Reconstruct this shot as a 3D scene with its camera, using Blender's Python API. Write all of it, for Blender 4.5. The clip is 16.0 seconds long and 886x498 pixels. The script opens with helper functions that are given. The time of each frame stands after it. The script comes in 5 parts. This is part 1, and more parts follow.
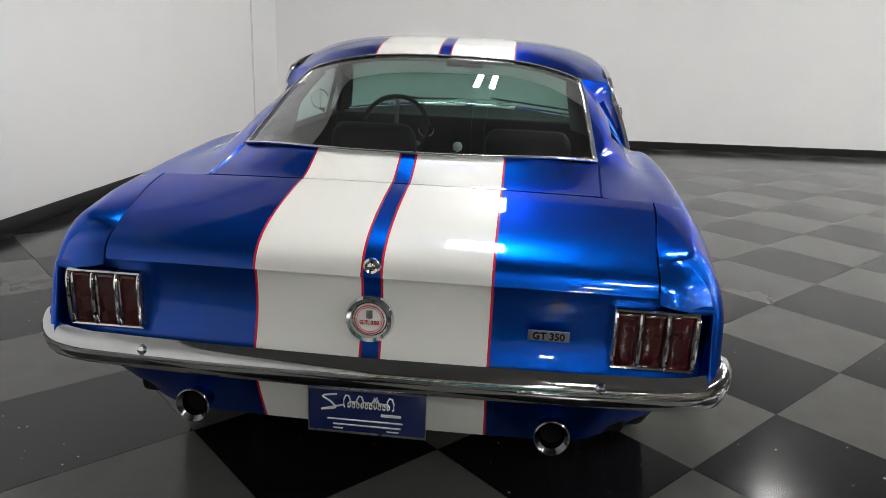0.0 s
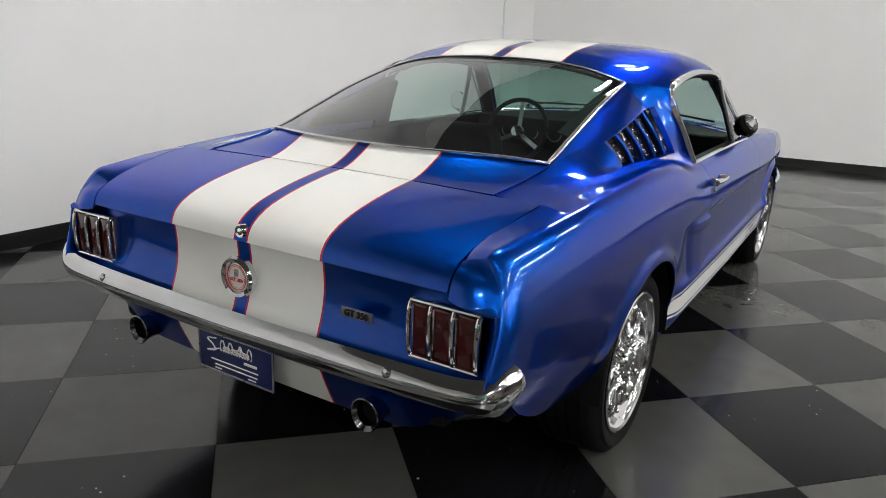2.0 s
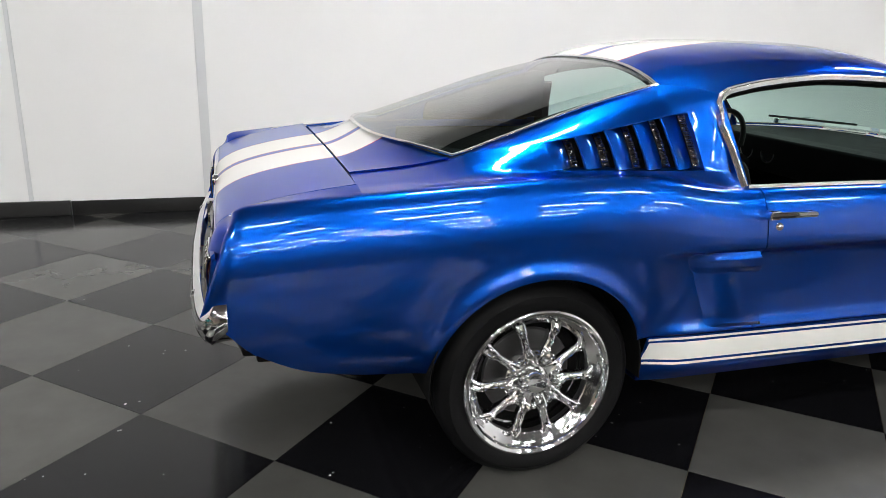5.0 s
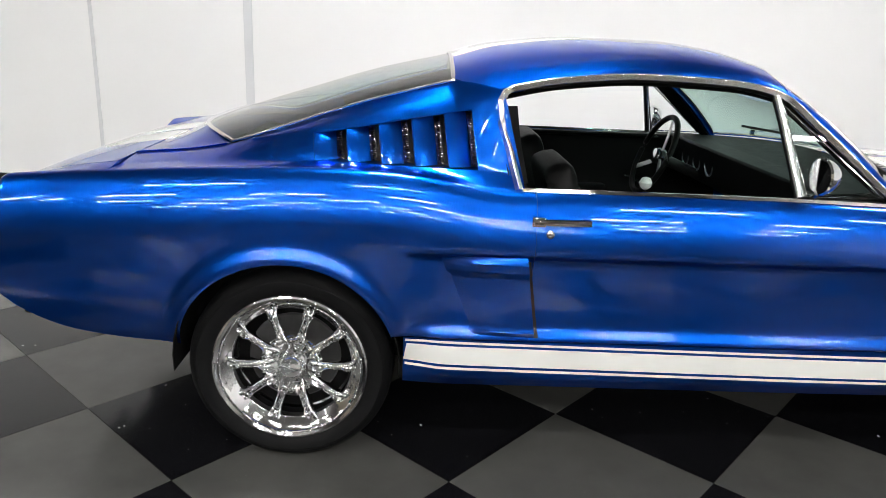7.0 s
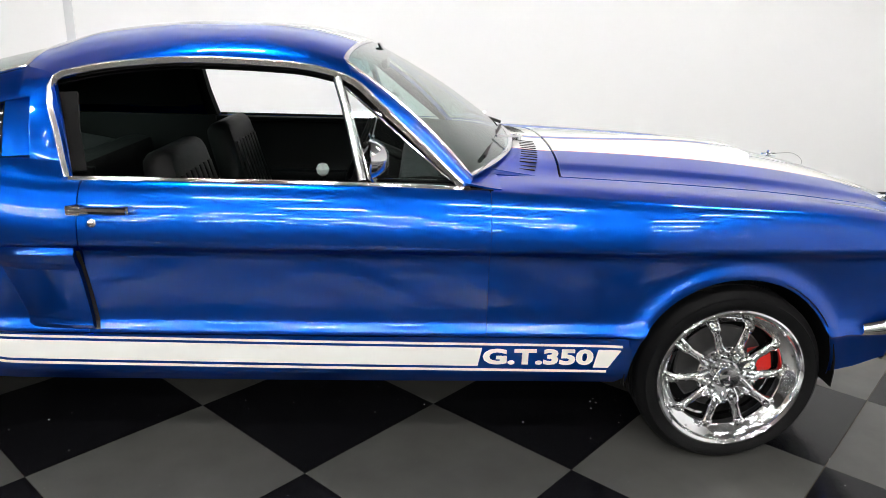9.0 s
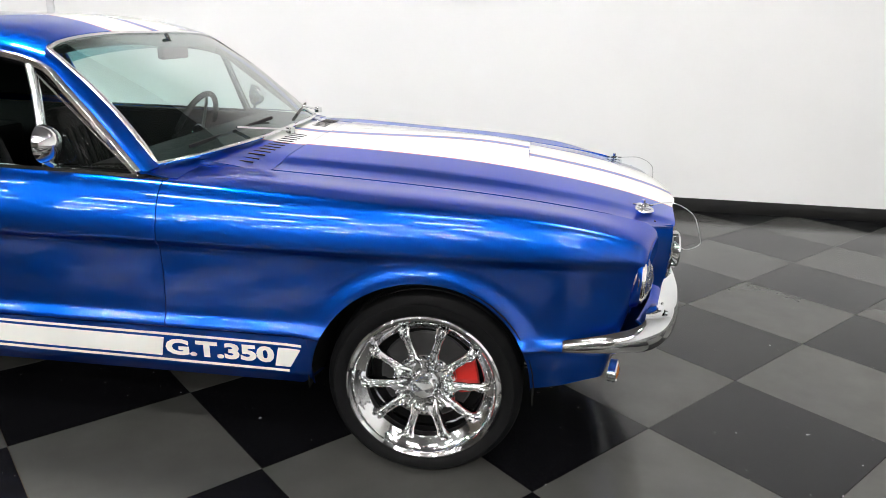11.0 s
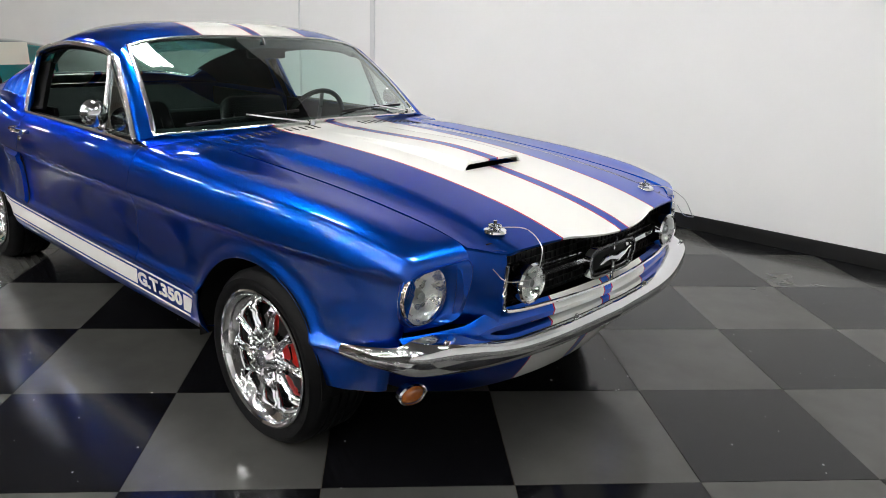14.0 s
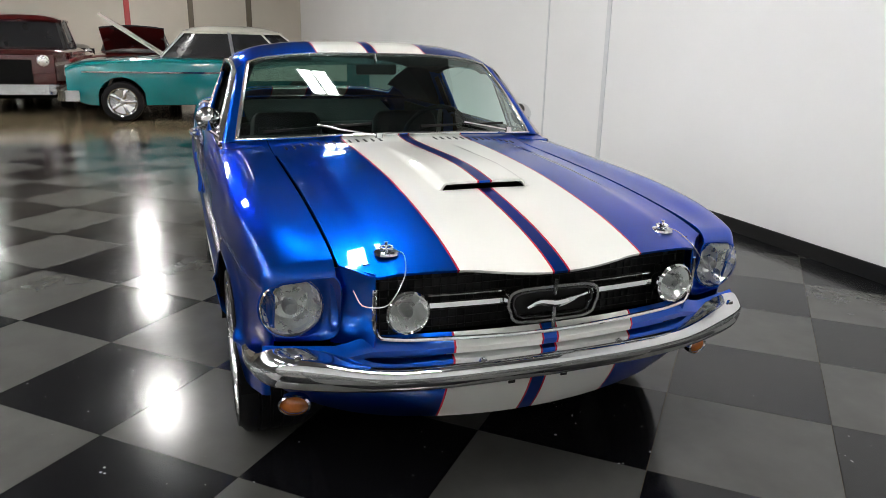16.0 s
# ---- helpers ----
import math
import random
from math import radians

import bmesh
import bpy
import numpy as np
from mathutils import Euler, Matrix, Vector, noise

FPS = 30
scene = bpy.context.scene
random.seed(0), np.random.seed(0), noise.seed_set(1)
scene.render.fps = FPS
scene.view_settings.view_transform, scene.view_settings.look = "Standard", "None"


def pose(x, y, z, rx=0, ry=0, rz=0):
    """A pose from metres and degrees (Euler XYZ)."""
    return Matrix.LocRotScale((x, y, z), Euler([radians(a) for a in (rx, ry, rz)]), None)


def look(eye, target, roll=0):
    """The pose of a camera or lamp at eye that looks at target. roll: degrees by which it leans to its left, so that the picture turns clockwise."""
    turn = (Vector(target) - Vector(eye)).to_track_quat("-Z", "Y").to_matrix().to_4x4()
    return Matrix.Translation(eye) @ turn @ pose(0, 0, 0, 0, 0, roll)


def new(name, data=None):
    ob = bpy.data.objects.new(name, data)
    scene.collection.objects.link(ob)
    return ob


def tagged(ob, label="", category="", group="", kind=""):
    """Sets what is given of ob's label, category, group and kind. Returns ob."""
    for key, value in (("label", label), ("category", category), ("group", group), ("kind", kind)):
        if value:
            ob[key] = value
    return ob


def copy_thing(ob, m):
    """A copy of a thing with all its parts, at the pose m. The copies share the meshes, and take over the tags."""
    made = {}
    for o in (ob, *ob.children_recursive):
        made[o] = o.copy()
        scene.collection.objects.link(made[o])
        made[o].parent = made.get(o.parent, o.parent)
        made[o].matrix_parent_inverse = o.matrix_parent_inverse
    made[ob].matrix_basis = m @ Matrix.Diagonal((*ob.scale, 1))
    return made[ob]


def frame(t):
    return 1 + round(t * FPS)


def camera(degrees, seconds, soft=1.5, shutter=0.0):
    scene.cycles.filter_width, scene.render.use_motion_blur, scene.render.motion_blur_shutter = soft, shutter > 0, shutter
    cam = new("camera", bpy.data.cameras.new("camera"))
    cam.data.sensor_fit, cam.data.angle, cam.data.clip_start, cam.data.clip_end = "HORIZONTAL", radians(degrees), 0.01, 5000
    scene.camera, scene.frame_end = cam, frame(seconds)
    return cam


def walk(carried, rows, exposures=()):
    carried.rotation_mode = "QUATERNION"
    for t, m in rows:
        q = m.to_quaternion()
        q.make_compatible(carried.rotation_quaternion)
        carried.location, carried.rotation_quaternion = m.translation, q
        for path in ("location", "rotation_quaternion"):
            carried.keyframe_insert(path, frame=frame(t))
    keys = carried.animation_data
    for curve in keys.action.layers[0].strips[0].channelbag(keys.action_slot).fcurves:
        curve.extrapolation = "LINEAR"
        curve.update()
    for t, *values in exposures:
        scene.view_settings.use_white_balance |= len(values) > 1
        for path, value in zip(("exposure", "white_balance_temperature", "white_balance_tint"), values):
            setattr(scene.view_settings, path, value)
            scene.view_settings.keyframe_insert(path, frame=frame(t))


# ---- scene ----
cam = camera(64.1, 16.0, soft=0.5)
PATH = [
    (0, (-2.508, -0.325, 1.348), (-0.599, -0.135, 0.785), 2.3),
    (0.5, (-2.471, -0.636, 1.351), (-0.596, -0.237, 0.783), 2.2),
    (1, (-2.406, -0.932, 1.351), (-0.585, -0.327, 0.787), 2.3),
    (1.5, (-2.326, -1.206, 1.351), (-0.59, -0.389, 0.786), 2.2),
    (2, (-2.227, -1.447, 1.349), (-0.594, -0.441, 0.784), 2.3),
    (2.5, (-2.087, -1.699, 1.346), (-0.586, -0.501, 0.786), 2.3),
    (3, (-1.916, -1.94, 1.35), (-0.571, -0.572, 0.785), 2.3),
    (5.5, (-0.589, -2.756, 1.345), (-0.185, -0.882, 0.774), 1.9),
    (6, (-0.284, -2.834, 1.343), (-0.017, -0.936, 0.772), 2.1),
    (6.5, (0.054, -2.886, 1.347), (0.194, -0.976, 0.771), 2.3),
    (7, (0.402, -2.892, 1.352), (0.464, -0.978, 0.777), 2.5),
    (7.5, (0.714, -2.912, 1.366), (0.801, -1.001, 0.784), 2.8),
    (8, (1.1, -2.92, 1.377), (1.172, -1.012, 0.781), 2.0),
    (8.5, (1.464, -2.911, 1.374), (1.508, -1.002, 0.778), 1.2),
    (9.5, (1.979, -2.851, 1.368), (2.078, -0.946, 0.768), 2.0),
    (10, (2.319, -2.837, 1.37), (2.355, -0.929, 0.77), 2.2),
    (12.5, (3.923, -2.519, 1.372), (3.189, -0.758, 0.772), 1.4),
    (13, (4.174, -2.389, 1.375), (3.259, -0.716, 0.772), 1.8),
    (13.5, (4.412, -2.218, 1.379), (3.316, -0.659, 0.774), 2.0),
    (14, (4.624, -2.026, 1.377), (3.341, -0.612, 0.782), 1.9),
    (14.5, (4.803, -1.802, 1.371), (3.349, -0.557, 0.792), 1.6),
    (15, (4.96, -1.544, 1.375), (3.372, -0.471, 0.803), 1.3),
    (15.5, (5.1, -1.268, 1.384), (3.393, -0.397, 0.814), 1.3),
    (16, (5.21, -0.96, 1.384), (3.411, -0.292, 0.819), 1.2),
]
EXPOSURE = [(0, 0.38), (1.5, 0.36), (3, 0.46), (6.5, 0.88), (8.5, 0.95), (10, 1.04), (13, 0.68), (16, 0.6)]
walk(cam, [(t, look(eye, target, roll)) for t, eye, target, roll in PATH], EXPOSURE)

# ---------------------------------------------------------------- light and world
world = bpy.data.worlds.new("showroom_world")
scene.world = world
world.use_nodes = True
world.node_tree.nodes["Background"].inputs[0].default_value = (0.8, 0.85, 0.9, 1)
world.node_tree.nodes["Background"].inputs[1].default_value = 0.05


# ---------------------------------------------------------------- materials
def material(name, color, rough=0.5, metal=0.0, coat=0.0, spec=0.5, noise_scale=0.0, vary=0.0, bump=0.0, bump_scale=200.0, emit=0.0):
    m = bpy.data.materials.new(name)
    m.use_nodes = True
    nt = m.node_tree
    b = nt.nodes["Principled BSDF"]
    b.inputs["Base Color"].default_value = (*color, 1)
    b.inputs["Roughness"].default_value = rough
    b.inputs["Metallic"].default_value = metal
    b.inputs["Coat Weight"].default_value = coat
    b.inputs["Coat Roughness"].default_value = 0.03
    b.inputs["Specular IOR Level"].default_value = spec
    if emit:
        b.inputs["Emission Color"].default_value = (*color, 1)
        b.inputs["Emission Strength"].default_value = emit
    pos = nt.nodes.new("ShaderNodeNewGeometry")
    if vary:
        n = nt.nodes.new("ShaderNodeTexNoise")
        n.inputs["Scale"].default_value = noise_scale
        n.inputs["Detail"].default_value = 6
        nt.links.new(pos.outputs["Position"], n.inputs["Vector"])
        mx = nt.nodes.new("ShaderNodeMix")
        mx.data_type = "RGBA"
        mx.inputs["A"].default_value = (*[c * (1 - vary) for c in color], 1)
        mx.inputs["B"].default_value = (*[min(1, c * (1 + vary)) for c in color], 1)
        nt.links.new(n.outputs["Fac"], mx.inputs["Factor"])
        nt.links.new(mx.outputs["Result"], b.inputs["Base Color"])
        ra = nt.nodes.new("ShaderNodeMapRange")
        ra.inputs["To Min"].default_value = max(0, rough - 0.08)
        ra.inputs["To Max"].default_value = rough + 0.08
        nt.links.new(n.outputs["Fac"], ra.inputs["Value"])
        nt.links.new(ra.outputs["Result"], b.inputs["Roughness"])
    if bump:
        n2 = nt.nodes.new("ShaderNodeTexNoise")
        n2.inputs["Scale"].default_value = bump_scale
        n2.inputs["Detail"].default_value = 3
        nt.links.new(pos.outputs["Position"], n2.inputs["Vector"])
        bp = nt.nodes.new("ShaderNodeBump")
        bp.inputs["Strength"].default_value = bump
        bp.inputs["Distance"].default_value = 0.002
        nt.links.new(n2.outputs["Fac"], bp.inputs["Height"])
        nt.links.new(bp.outputs["Normal"], b.inputs["Normal"])
    return m


def math_node(nt, op, a, b=0.0):
    n = nt.nodes.new("ShaderNodeMath")
    n.operation = op
    for i, v in enumerate((a, b)):
        if isinstance(v, (int, float)):
            n.inputs[i].default_value = v
        else:
            nt.links.new(v, n.inputs[i])
    return n.outputs[0]


BLUE = (0.004, 0.075, 0.50)


def car_paint(name, striped):
    """Metallic blue under clear coat; on the upper panels two white stripes with thin red edges run along the car."""
    m = material(name, BLUE, rough=0.31, metal=1.0, coat=1.0, spec=0.2)
    nt = m.node_tree
    b = nt.nodes["Principled BSDF"]
    pos = [n for n in nt.nodes if n.type == "NEW_GEOMETRY"][0]
    b.inputs["Specular Tint"].default_value = (0.08, 0.34, 1.0, 1)
    b.distribution = "GGX"
    b.inputs["Coat IOR"].default_value = 1.45
    flake = nt.nodes.new("ShaderNodeTexNoise")
    flake.inputs["Scale"].default_value = 2600
    nt.links.new(pos.outputs["Position"], flake.inputs["Vector"])
    tone = nt.nodes.new("ShaderNodeMix")
    tone.data_type = "RGBA"
    tone.inputs["A"].default_value = (0.001, 0.052, 0.34, 1)
    tone.inputs["B"].default_value = (0.002, 0.092, 0.57, 1)
    nt.links.new(flake.outputs["Fac"], tone.inputs["Factor"])
    colour = tone.outputs["Result"]
    if striped:
        sep = nt.nodes.new("ShaderNodeSeparateXYZ")
        nt.links.new(pos.outputs["Position"], sep.inputs[0])
        y = math_node(nt, "ABSOLUTE", sep.outputs["Y"])
        mid = math_node(nt, "ABSOLUTE", math_node(nt, "SUBTRACT", y, 0.1565))
        red = math_node(nt, "LESS_THAN", mid, 0.1355)
        white = math_node(nt, "LESS_THAN", mid, 0.1295)
        for fac, c in ((red, (0.55, 0.012, 0.03)), (white, (0.80, 0.80, 0.76))):
            mx = nt.nodes.new("ShaderNodeMix")
            mx.data_type = "RGBA"
            nt.links.new(fac, mx.inputs["Factor"])
            nt.links.new(colour, mx.inputs["A"])
            mx.inputs["B"].default_value = (*c, 1)
            colour = mx.outputs["Result"]
        nt.links.new(math_node(nt, "MULTIPLY", math_node(nt, "SUBTRACT", 1.0, red), 1.0), b.inputs["Metallic"])
    nt.links.new(colour, b.inputs["Base Color"])
    return m


def glass_material(name, tint, rough=0.0):
    m = bpy.data.materials.new(name)
    m.use_nodes = True
    nt = m.node_tree
    nt.nodes.clear()
    out = nt.nodes.new("ShaderNodeOutputMaterial")
    mix = nt.nodes.new("ShaderNodeMixShader")
    face = nt.nodes.new("ShaderNodeLayerWeight")
    face.inputs["Blend"].default_value = 0.5
    gloss = math_node(nt, "ADD", math_node(nt, "MULTIPLY", math_node(nt, "POWER", face.outputs["Facing"], 2.3), 0.93), 0.045)
    tr = nt.nodes.new("ShaderNodeBsdfTransparent")
    tr.inputs["Color"].default_value = (*tint, 1)
    gl = nt.nodes.new("ShaderNodeBsdfGlossy")
    gl.inputs["Roughness"].default_value = rough
    nt.links.new(gloss, mix.inputs[0])
    nt.links.new(tr.outputs[0], mix.inputs[1])
    nt.links.new(gl.outputs[0], mix.inputs[2])
    nt.links.new(mix.outputs[0], out.inputs[0])
    return m


def tile_material(name, base, dark, fleck, fleck_amount, rough, grain):
    """Vinyl tile: mottled base with pale chips, polished; each tile a little different."""
    m = material(name, base, rough=rough, spec=0.32)
    nt = m.node_tree
    b = nt.nodes["Principled BSDF"]
    pos = [n for n in nt.nodes if n.type == "NEW_GEOMETRY"][0]
    info = nt.nodes.new("ShaderNodeObjectInfo")
    mott = nt.nodes.new("ShaderNodeTexNoise")
    mott.inputs["Scale"].default_value = 6
    mott.inputs["Detail"].default_value = 5
    mott.inputs["Roughness"].default_value = 0.55
    nt.links.new(pos.outputs["Position"], mott.inputs["Vector"])
    mx = nt.nodes.new("ShaderNodeMix")
    mx.data_type = "RGBA"
    mx.inputs["A"].default_value = (*dark, 1)
    mx.inputs["B"].default_value = (*base, 1)
    ramp = nt.nodes.new("ShaderNodeMapRange")
    ramp.inputs["From Min"].default_value = 0.15
    ramp.inputs["From Max"].default_value = 0.85
    nt.links.new(math_node(nt, "ADD", mott.outputs["Fac"], math_node(nt, "MULTIPLY", math_node(nt, "SUBTRACT", info.outputs["Random"], 0.5), 0.25)), ramp.inputs["Value"])
    nt.links.new(ramp.outputs[0], mx.inputs["Factor"])
    chips = nt.nodes.new("ShaderNodeTexVoronoi")
    chips.inputs["Scale"].default_value = grain
    chips.inputs["Randomness"].default_value = 1.0
    nt.links.new(pos.outputs["Position"], chips.inputs["Vector"])
    wob = nt.nodes.new("ShaderNodeTexNoise")
    wob.inputs["Scale"].default_value = 9
    nt.links.new(pos.outputs["Position"], wob.inputs["Vector"])
    limit = math_node(nt, "MULTIPLY", math_node(nt, "MAXIMUM", math_node(nt, "SUBTRACT", wob.outputs["Fac"], 0.42), 0.0), fleck_amount)
    mark = math_node(nt, "LESS_THAN", chips.outputs["Distance"], limit)
    mx2 = nt.nodes.new("ShaderNodeMix")
    mx2.data_type = "RGBA"
    nt.links.new(mark, mx2.inputs["Factor"])
    nt.links.new(mx.outputs["Result"], mx2.inputs["A"])
    mx2.inputs["B"].default_value = (*fleck, 1)
    nt.links.new(mx2.outputs["Result"], b.inputs["Base Color"])
    scuff = nt.nodes.new("ShaderNodeTexNoise")
    scuff.inputs["Scale"].default_value = 2.2
    scuff.inputs["Detail"].default_value = 4
    nt.links.new(pos.outputs["Position"], scuff.inputs["Vector"])
    rr = nt.nodes.new("ShaderNodeMapRange")
    rr.inputs["From Min"].default_value = 0.1
    rr.inputs["From Max"].default_value = 0.9
    rr.inputs["To Min"].default_value = rough - 0.04
    rr.inputs["To Max"].default_value = rough + 0.08
    nt.links.new(scuff.outputs["Fac"], rr.inputs["Value"])
    nt.links.new(rr.outputs[0], b.inputs["Roughness"])
    wave = nt.nodes.new("ShaderNodeTexNoise")
    wave.inputs["Scale"].default_value = 14
    nt.links.new(pos.outputs["Position"], wave.inputs["Vector"])
    bp = nt.nodes.new("ShaderNodeBump")
    bp.inputs["Strength"].default_value = 0.08
    bp.inputs["Distance"].default_value = 0.004
    nt.links.new(wave.outputs["Fac"], bp.inputs["Height"])
    nt.links.new(bp.outputs["Normal"], b.inputs["Normal"])
    return m


M_PAINT = car_paint("blue_metallic_paint", False)
M_STRIPED = car_paint("striped_blue_paint", True)
M_WHITE = material("white_stripe_paint", (0.82, 0.82, 0.80), rough=0.45, coat=0.25)
M_CHROME = material("chrome", (0.78, 0.79, 0.80), rough=0.05, metal=1.0, noise_scale=30, vary=0.03)
M_WHEEL = material("polished_wheel_chrome", (0.88, 0.88, 0.89), rough=0.07, metal=1.0, noise_scale=50, vary=0.04, bump=0.35, bump_scale=30)
M_TRIM = material("satin_trim", (0.80, 0.80, 0.81), rough=0.2, metal=1.0)
M_STEEL = material("brushed_steel", (0.45, 0.45, 0.46), rough=0.3, metal=1.0, noise_scale=60, vary=0.15)
M_DISC = material("brake_iron", (0.08, 0.08, 0.08), rough=0.45, metal=0.7, noise_scale=30, vary=0.3)
M_RUBBER = material("tyre_rubber", (0.0055, 0.0055, 0.006), rough=0.55, spec=0.15, noise_scale=40, vary=0.25, bump=0.3, bump_scale=300)
M_BLACK = material("black_trim", (0.007, 0.007, 0.007), rough=0.5, spec=0.3, noise_scale=25, vary=0.3)
M_VINYL = material("black_vinyl", (0.0025, 0.0025, 0.0026), rough=0.5, spec=0.14, noise_scale=30, vary=0.3, bump=0.4, bump_scale=500)
M_CARPET = material("black_carpet", (0.006, 0.006, 0.0065), rough=0.95, spec=0.2, noise_scale=80, vary=0.4, bump=0.6, bump_scale=700)
M_UNDER = material("undercoating", (0.006, 0.006, 0.006), rough=0.9, spec=0.1, noise_scale=12, vary=0.4)
M_DARK_CHROME = material("sooty_chrome", (0.22, 0.22, 0.23), rough=0.14, metal=1.0, noise_scale=40, vary=0.3)
M_RED_LENS = material("red_lens", (0.045, 0.002, 0.003), rough=0.12, coat=1.0, noise_scale=40, vary=0.2)
M_AMBER = material("amber_lens", (0.36, 0.10, 0.012), rough=0.15, coat=1.0, noise_scale=60, vary=0.25)
M_LAMP = material("lamp_reflector", (0.9, 0.9, 0.9), rough=0.28, metal=0.85, noise_scale=35, vary=0.1, bump=0.5, bump_scale=45)
M_CALIPER = material("red_caliper", (0.55, 0.015, 0.01), rough=0.35)
M_GLASS = glass_material("tinted_glass", (0.60, 0.82, 0.76))
M_SHADE = glass_material("shade_band_glass", (0.40, 0.72, 0.80))
M_CLEAR = glass_material("clear_glass", (0.9, 0.93, 0.92))
M_MIRROR = material("mirror", (0.85, 0.86, 0.86), rough=0.01, metal=1.0)
M_PLATE = material("plate_blue", (0.004, 0.012, 0.085), rough=0.3, coat=0.6)
M_WALL = material("white_wall_paint", (0.87, 0.87, 0.875), rough=0.5, noise_scale=1.3, vary=0.035, bump=0.06, bump_scale=60)
# greyer than the wall: the joint's soft shade is in the colour
M_JOINT_SHADE = material("joint_strip_shade", (0.70, 0.71, 0.73), rough=0.45, noise_scale=3, vary=0.05)
M_BASE = material("black_baseboard", (0.010, 0.010, 0.010), rough=0.35, noise_scale=8, vary=0.3)
# dimness of the space overhead is put into this dark grey
M_CEIL = material("dark_unseen_ceiling", (0.12, 0.12, 0.12), rough=0.9, noise_scale=1.0, vary=0.08)
M_FARWALL = material("beige_wall", (0.66, 0.61, 0.53), rough=0.8, noise_scale=1.2, vary=0.06)
# dark colour stands in for a dim hall in the car's reflections
M_DIMWALL = material("dark_unseen_wall", (0.11, 0.11, 0.108), rough=0.8, noise_scale=1.0, vary=0.1)
M_CONCRETE = material("brown_concrete", (0.16, 0.125, 0.075), rough=0.16, noise_scale=1.6, vary=0.3)
M_TUBE = material("lamp_tube", (1.0, 0.99, 0.96), rough=0.5, emit=68.0)
M_FIXTURE = material("white_enamel", (0.7, 0.7, 0.7), rough=0.4)
M_TILE_DARK = tile_material("black_tile", (0.0075, 0.0075, 0.009), (0.004, 0.004, 0.005), (0.45, 0.45, 0.45), 0.42, 0.14, 24)
M_TILE_GREY = tile_material("grey_tile", (0.085, 0.085, 0.08), (0.062, 0.062, 0.058), (0.14, 0.14, 0.13), 0.22, 0.15, 30)


# ---------------------------------------------------------------- building helpers
def smooth(xs, ys):
    """A smooth curve through a few points (monotone cubic), as a function."""
    xs, ys = np.array(xs, float), np.array(ys, float)
    h, d = np.diff(xs), np.diff(ys) / np.diff(xs)
    m = np.zeros(len(xs))
    m[0], m[-1] = d[0], d[-1]
    for i in range(1, len(xs) - 1):
        if d[i - 1] * d[i] > 0:
            w1, w2 = 2 * h[i] + h[i - 1], h[i] + 2 * h[i - 1]
            m[i] = (w1 + w2) / (w1 / d[i - 1] + w2 / d[i])

    def f(x):
        x = min(max(x, xs[0]), xs[-1])
        i = min(int(np.searchsorted(xs, x, side="right")) - 1, len(xs) - 2)
        t = (x - xs[i]) / h[i]
        return float((1 + 2 * t) * (1 - t) ** 2 * ys[i] + t * (1 - t) ** 2 * h[i] * m[i] + t * t * (3 - 2 * t) * ys[i + 1] + t * t * (t - 1) * h[i] * m[i + 1])

    return f


def eased(xs, ys, w=0.07):
    """The same curve with its bends spread out."""
    f = smooth(xs, ys)
    slope0, slope1 = (ys[1] - ys[0]) / (xs[1] - xs[0]), (ys[-1] - ys[-2]) / (xs[-1] - xs[-2])

    def g(x):
        return f(x) + slope0 * min(x - xs[0], 0) + slope1 * max(x - xs[-1], 0)

    cache = {}

    def h(x):
        if x not in cache:
            cache[x] = sum(k * g(x + d * w) for d, k in ((-1, 0.1), (-0.6, 0.2), (0, 0.4), (0.6, 0.2), (1, 0.1)))
        return cache[x]

    return h


def mix(a, b, t):
    return a + (b - a) * t


def step(a, b, x):
    t = min(max((x - a) / (b - a), 0.0), 1.0)
    return t * t * (3 - 2 * t)


def spread(a, b, n):
    return [a + (b - a) * i / (n - 1) for i in range(n)]


def sheet(f, us, vs, out=None, skip=None, flip=False):
    """A surface of points f(u, v); its faces turn away from the point out."""
    bm = bmesh.new()
    rows = [[bm.verts.new(f(u, v)) for v in vs] for u in us]
    for i in range(len(us) - 1):
        for j in range(len(vs) - 1):
            if skip and skip((us[i] + us[i + 1]) / 2, (vs[j] + vs[j + 1]) / 2):
                continue
            bm.faces.new((rows[i][j], rows[i + 1][j], rows[i + 1][j + 1], rows[i][j + 1]))
    bmesh.ops.remove_doubles(bm, verts=bm.verts, dist=0.0004)
    bmesh.ops.dissolve_degenerate(bm, edges=bm.edges, dist=0.0003)
    bm.normal_update()
    if out is not None:
        away = sum(f_.normal.dot(f_.calc_center_median() - Vector(out)) * f_.calc_area() for f_ in bm.faces)
        if away < 0:
            flip = not flip
    if flip:
        bmesh.ops.reverse_faces(bm, faces=bm.faces)
    return bm


def box(lo, hi, bevel=0.0, seg=2):
    bm = bmesh.new()
    bmesh.ops.create_cube(bm, size=1)
    for v in bm.verts:
        v.co = Vector([mix(lo[k], hi[k], v.co[k] + 0.5) for k in range(3)])
    if bevel:
        bmesh.ops.bevel(bm, geom=list(bm.edges), offset=bevel, segments=seg, affect="EDGES", profile=0.6)
    return bm


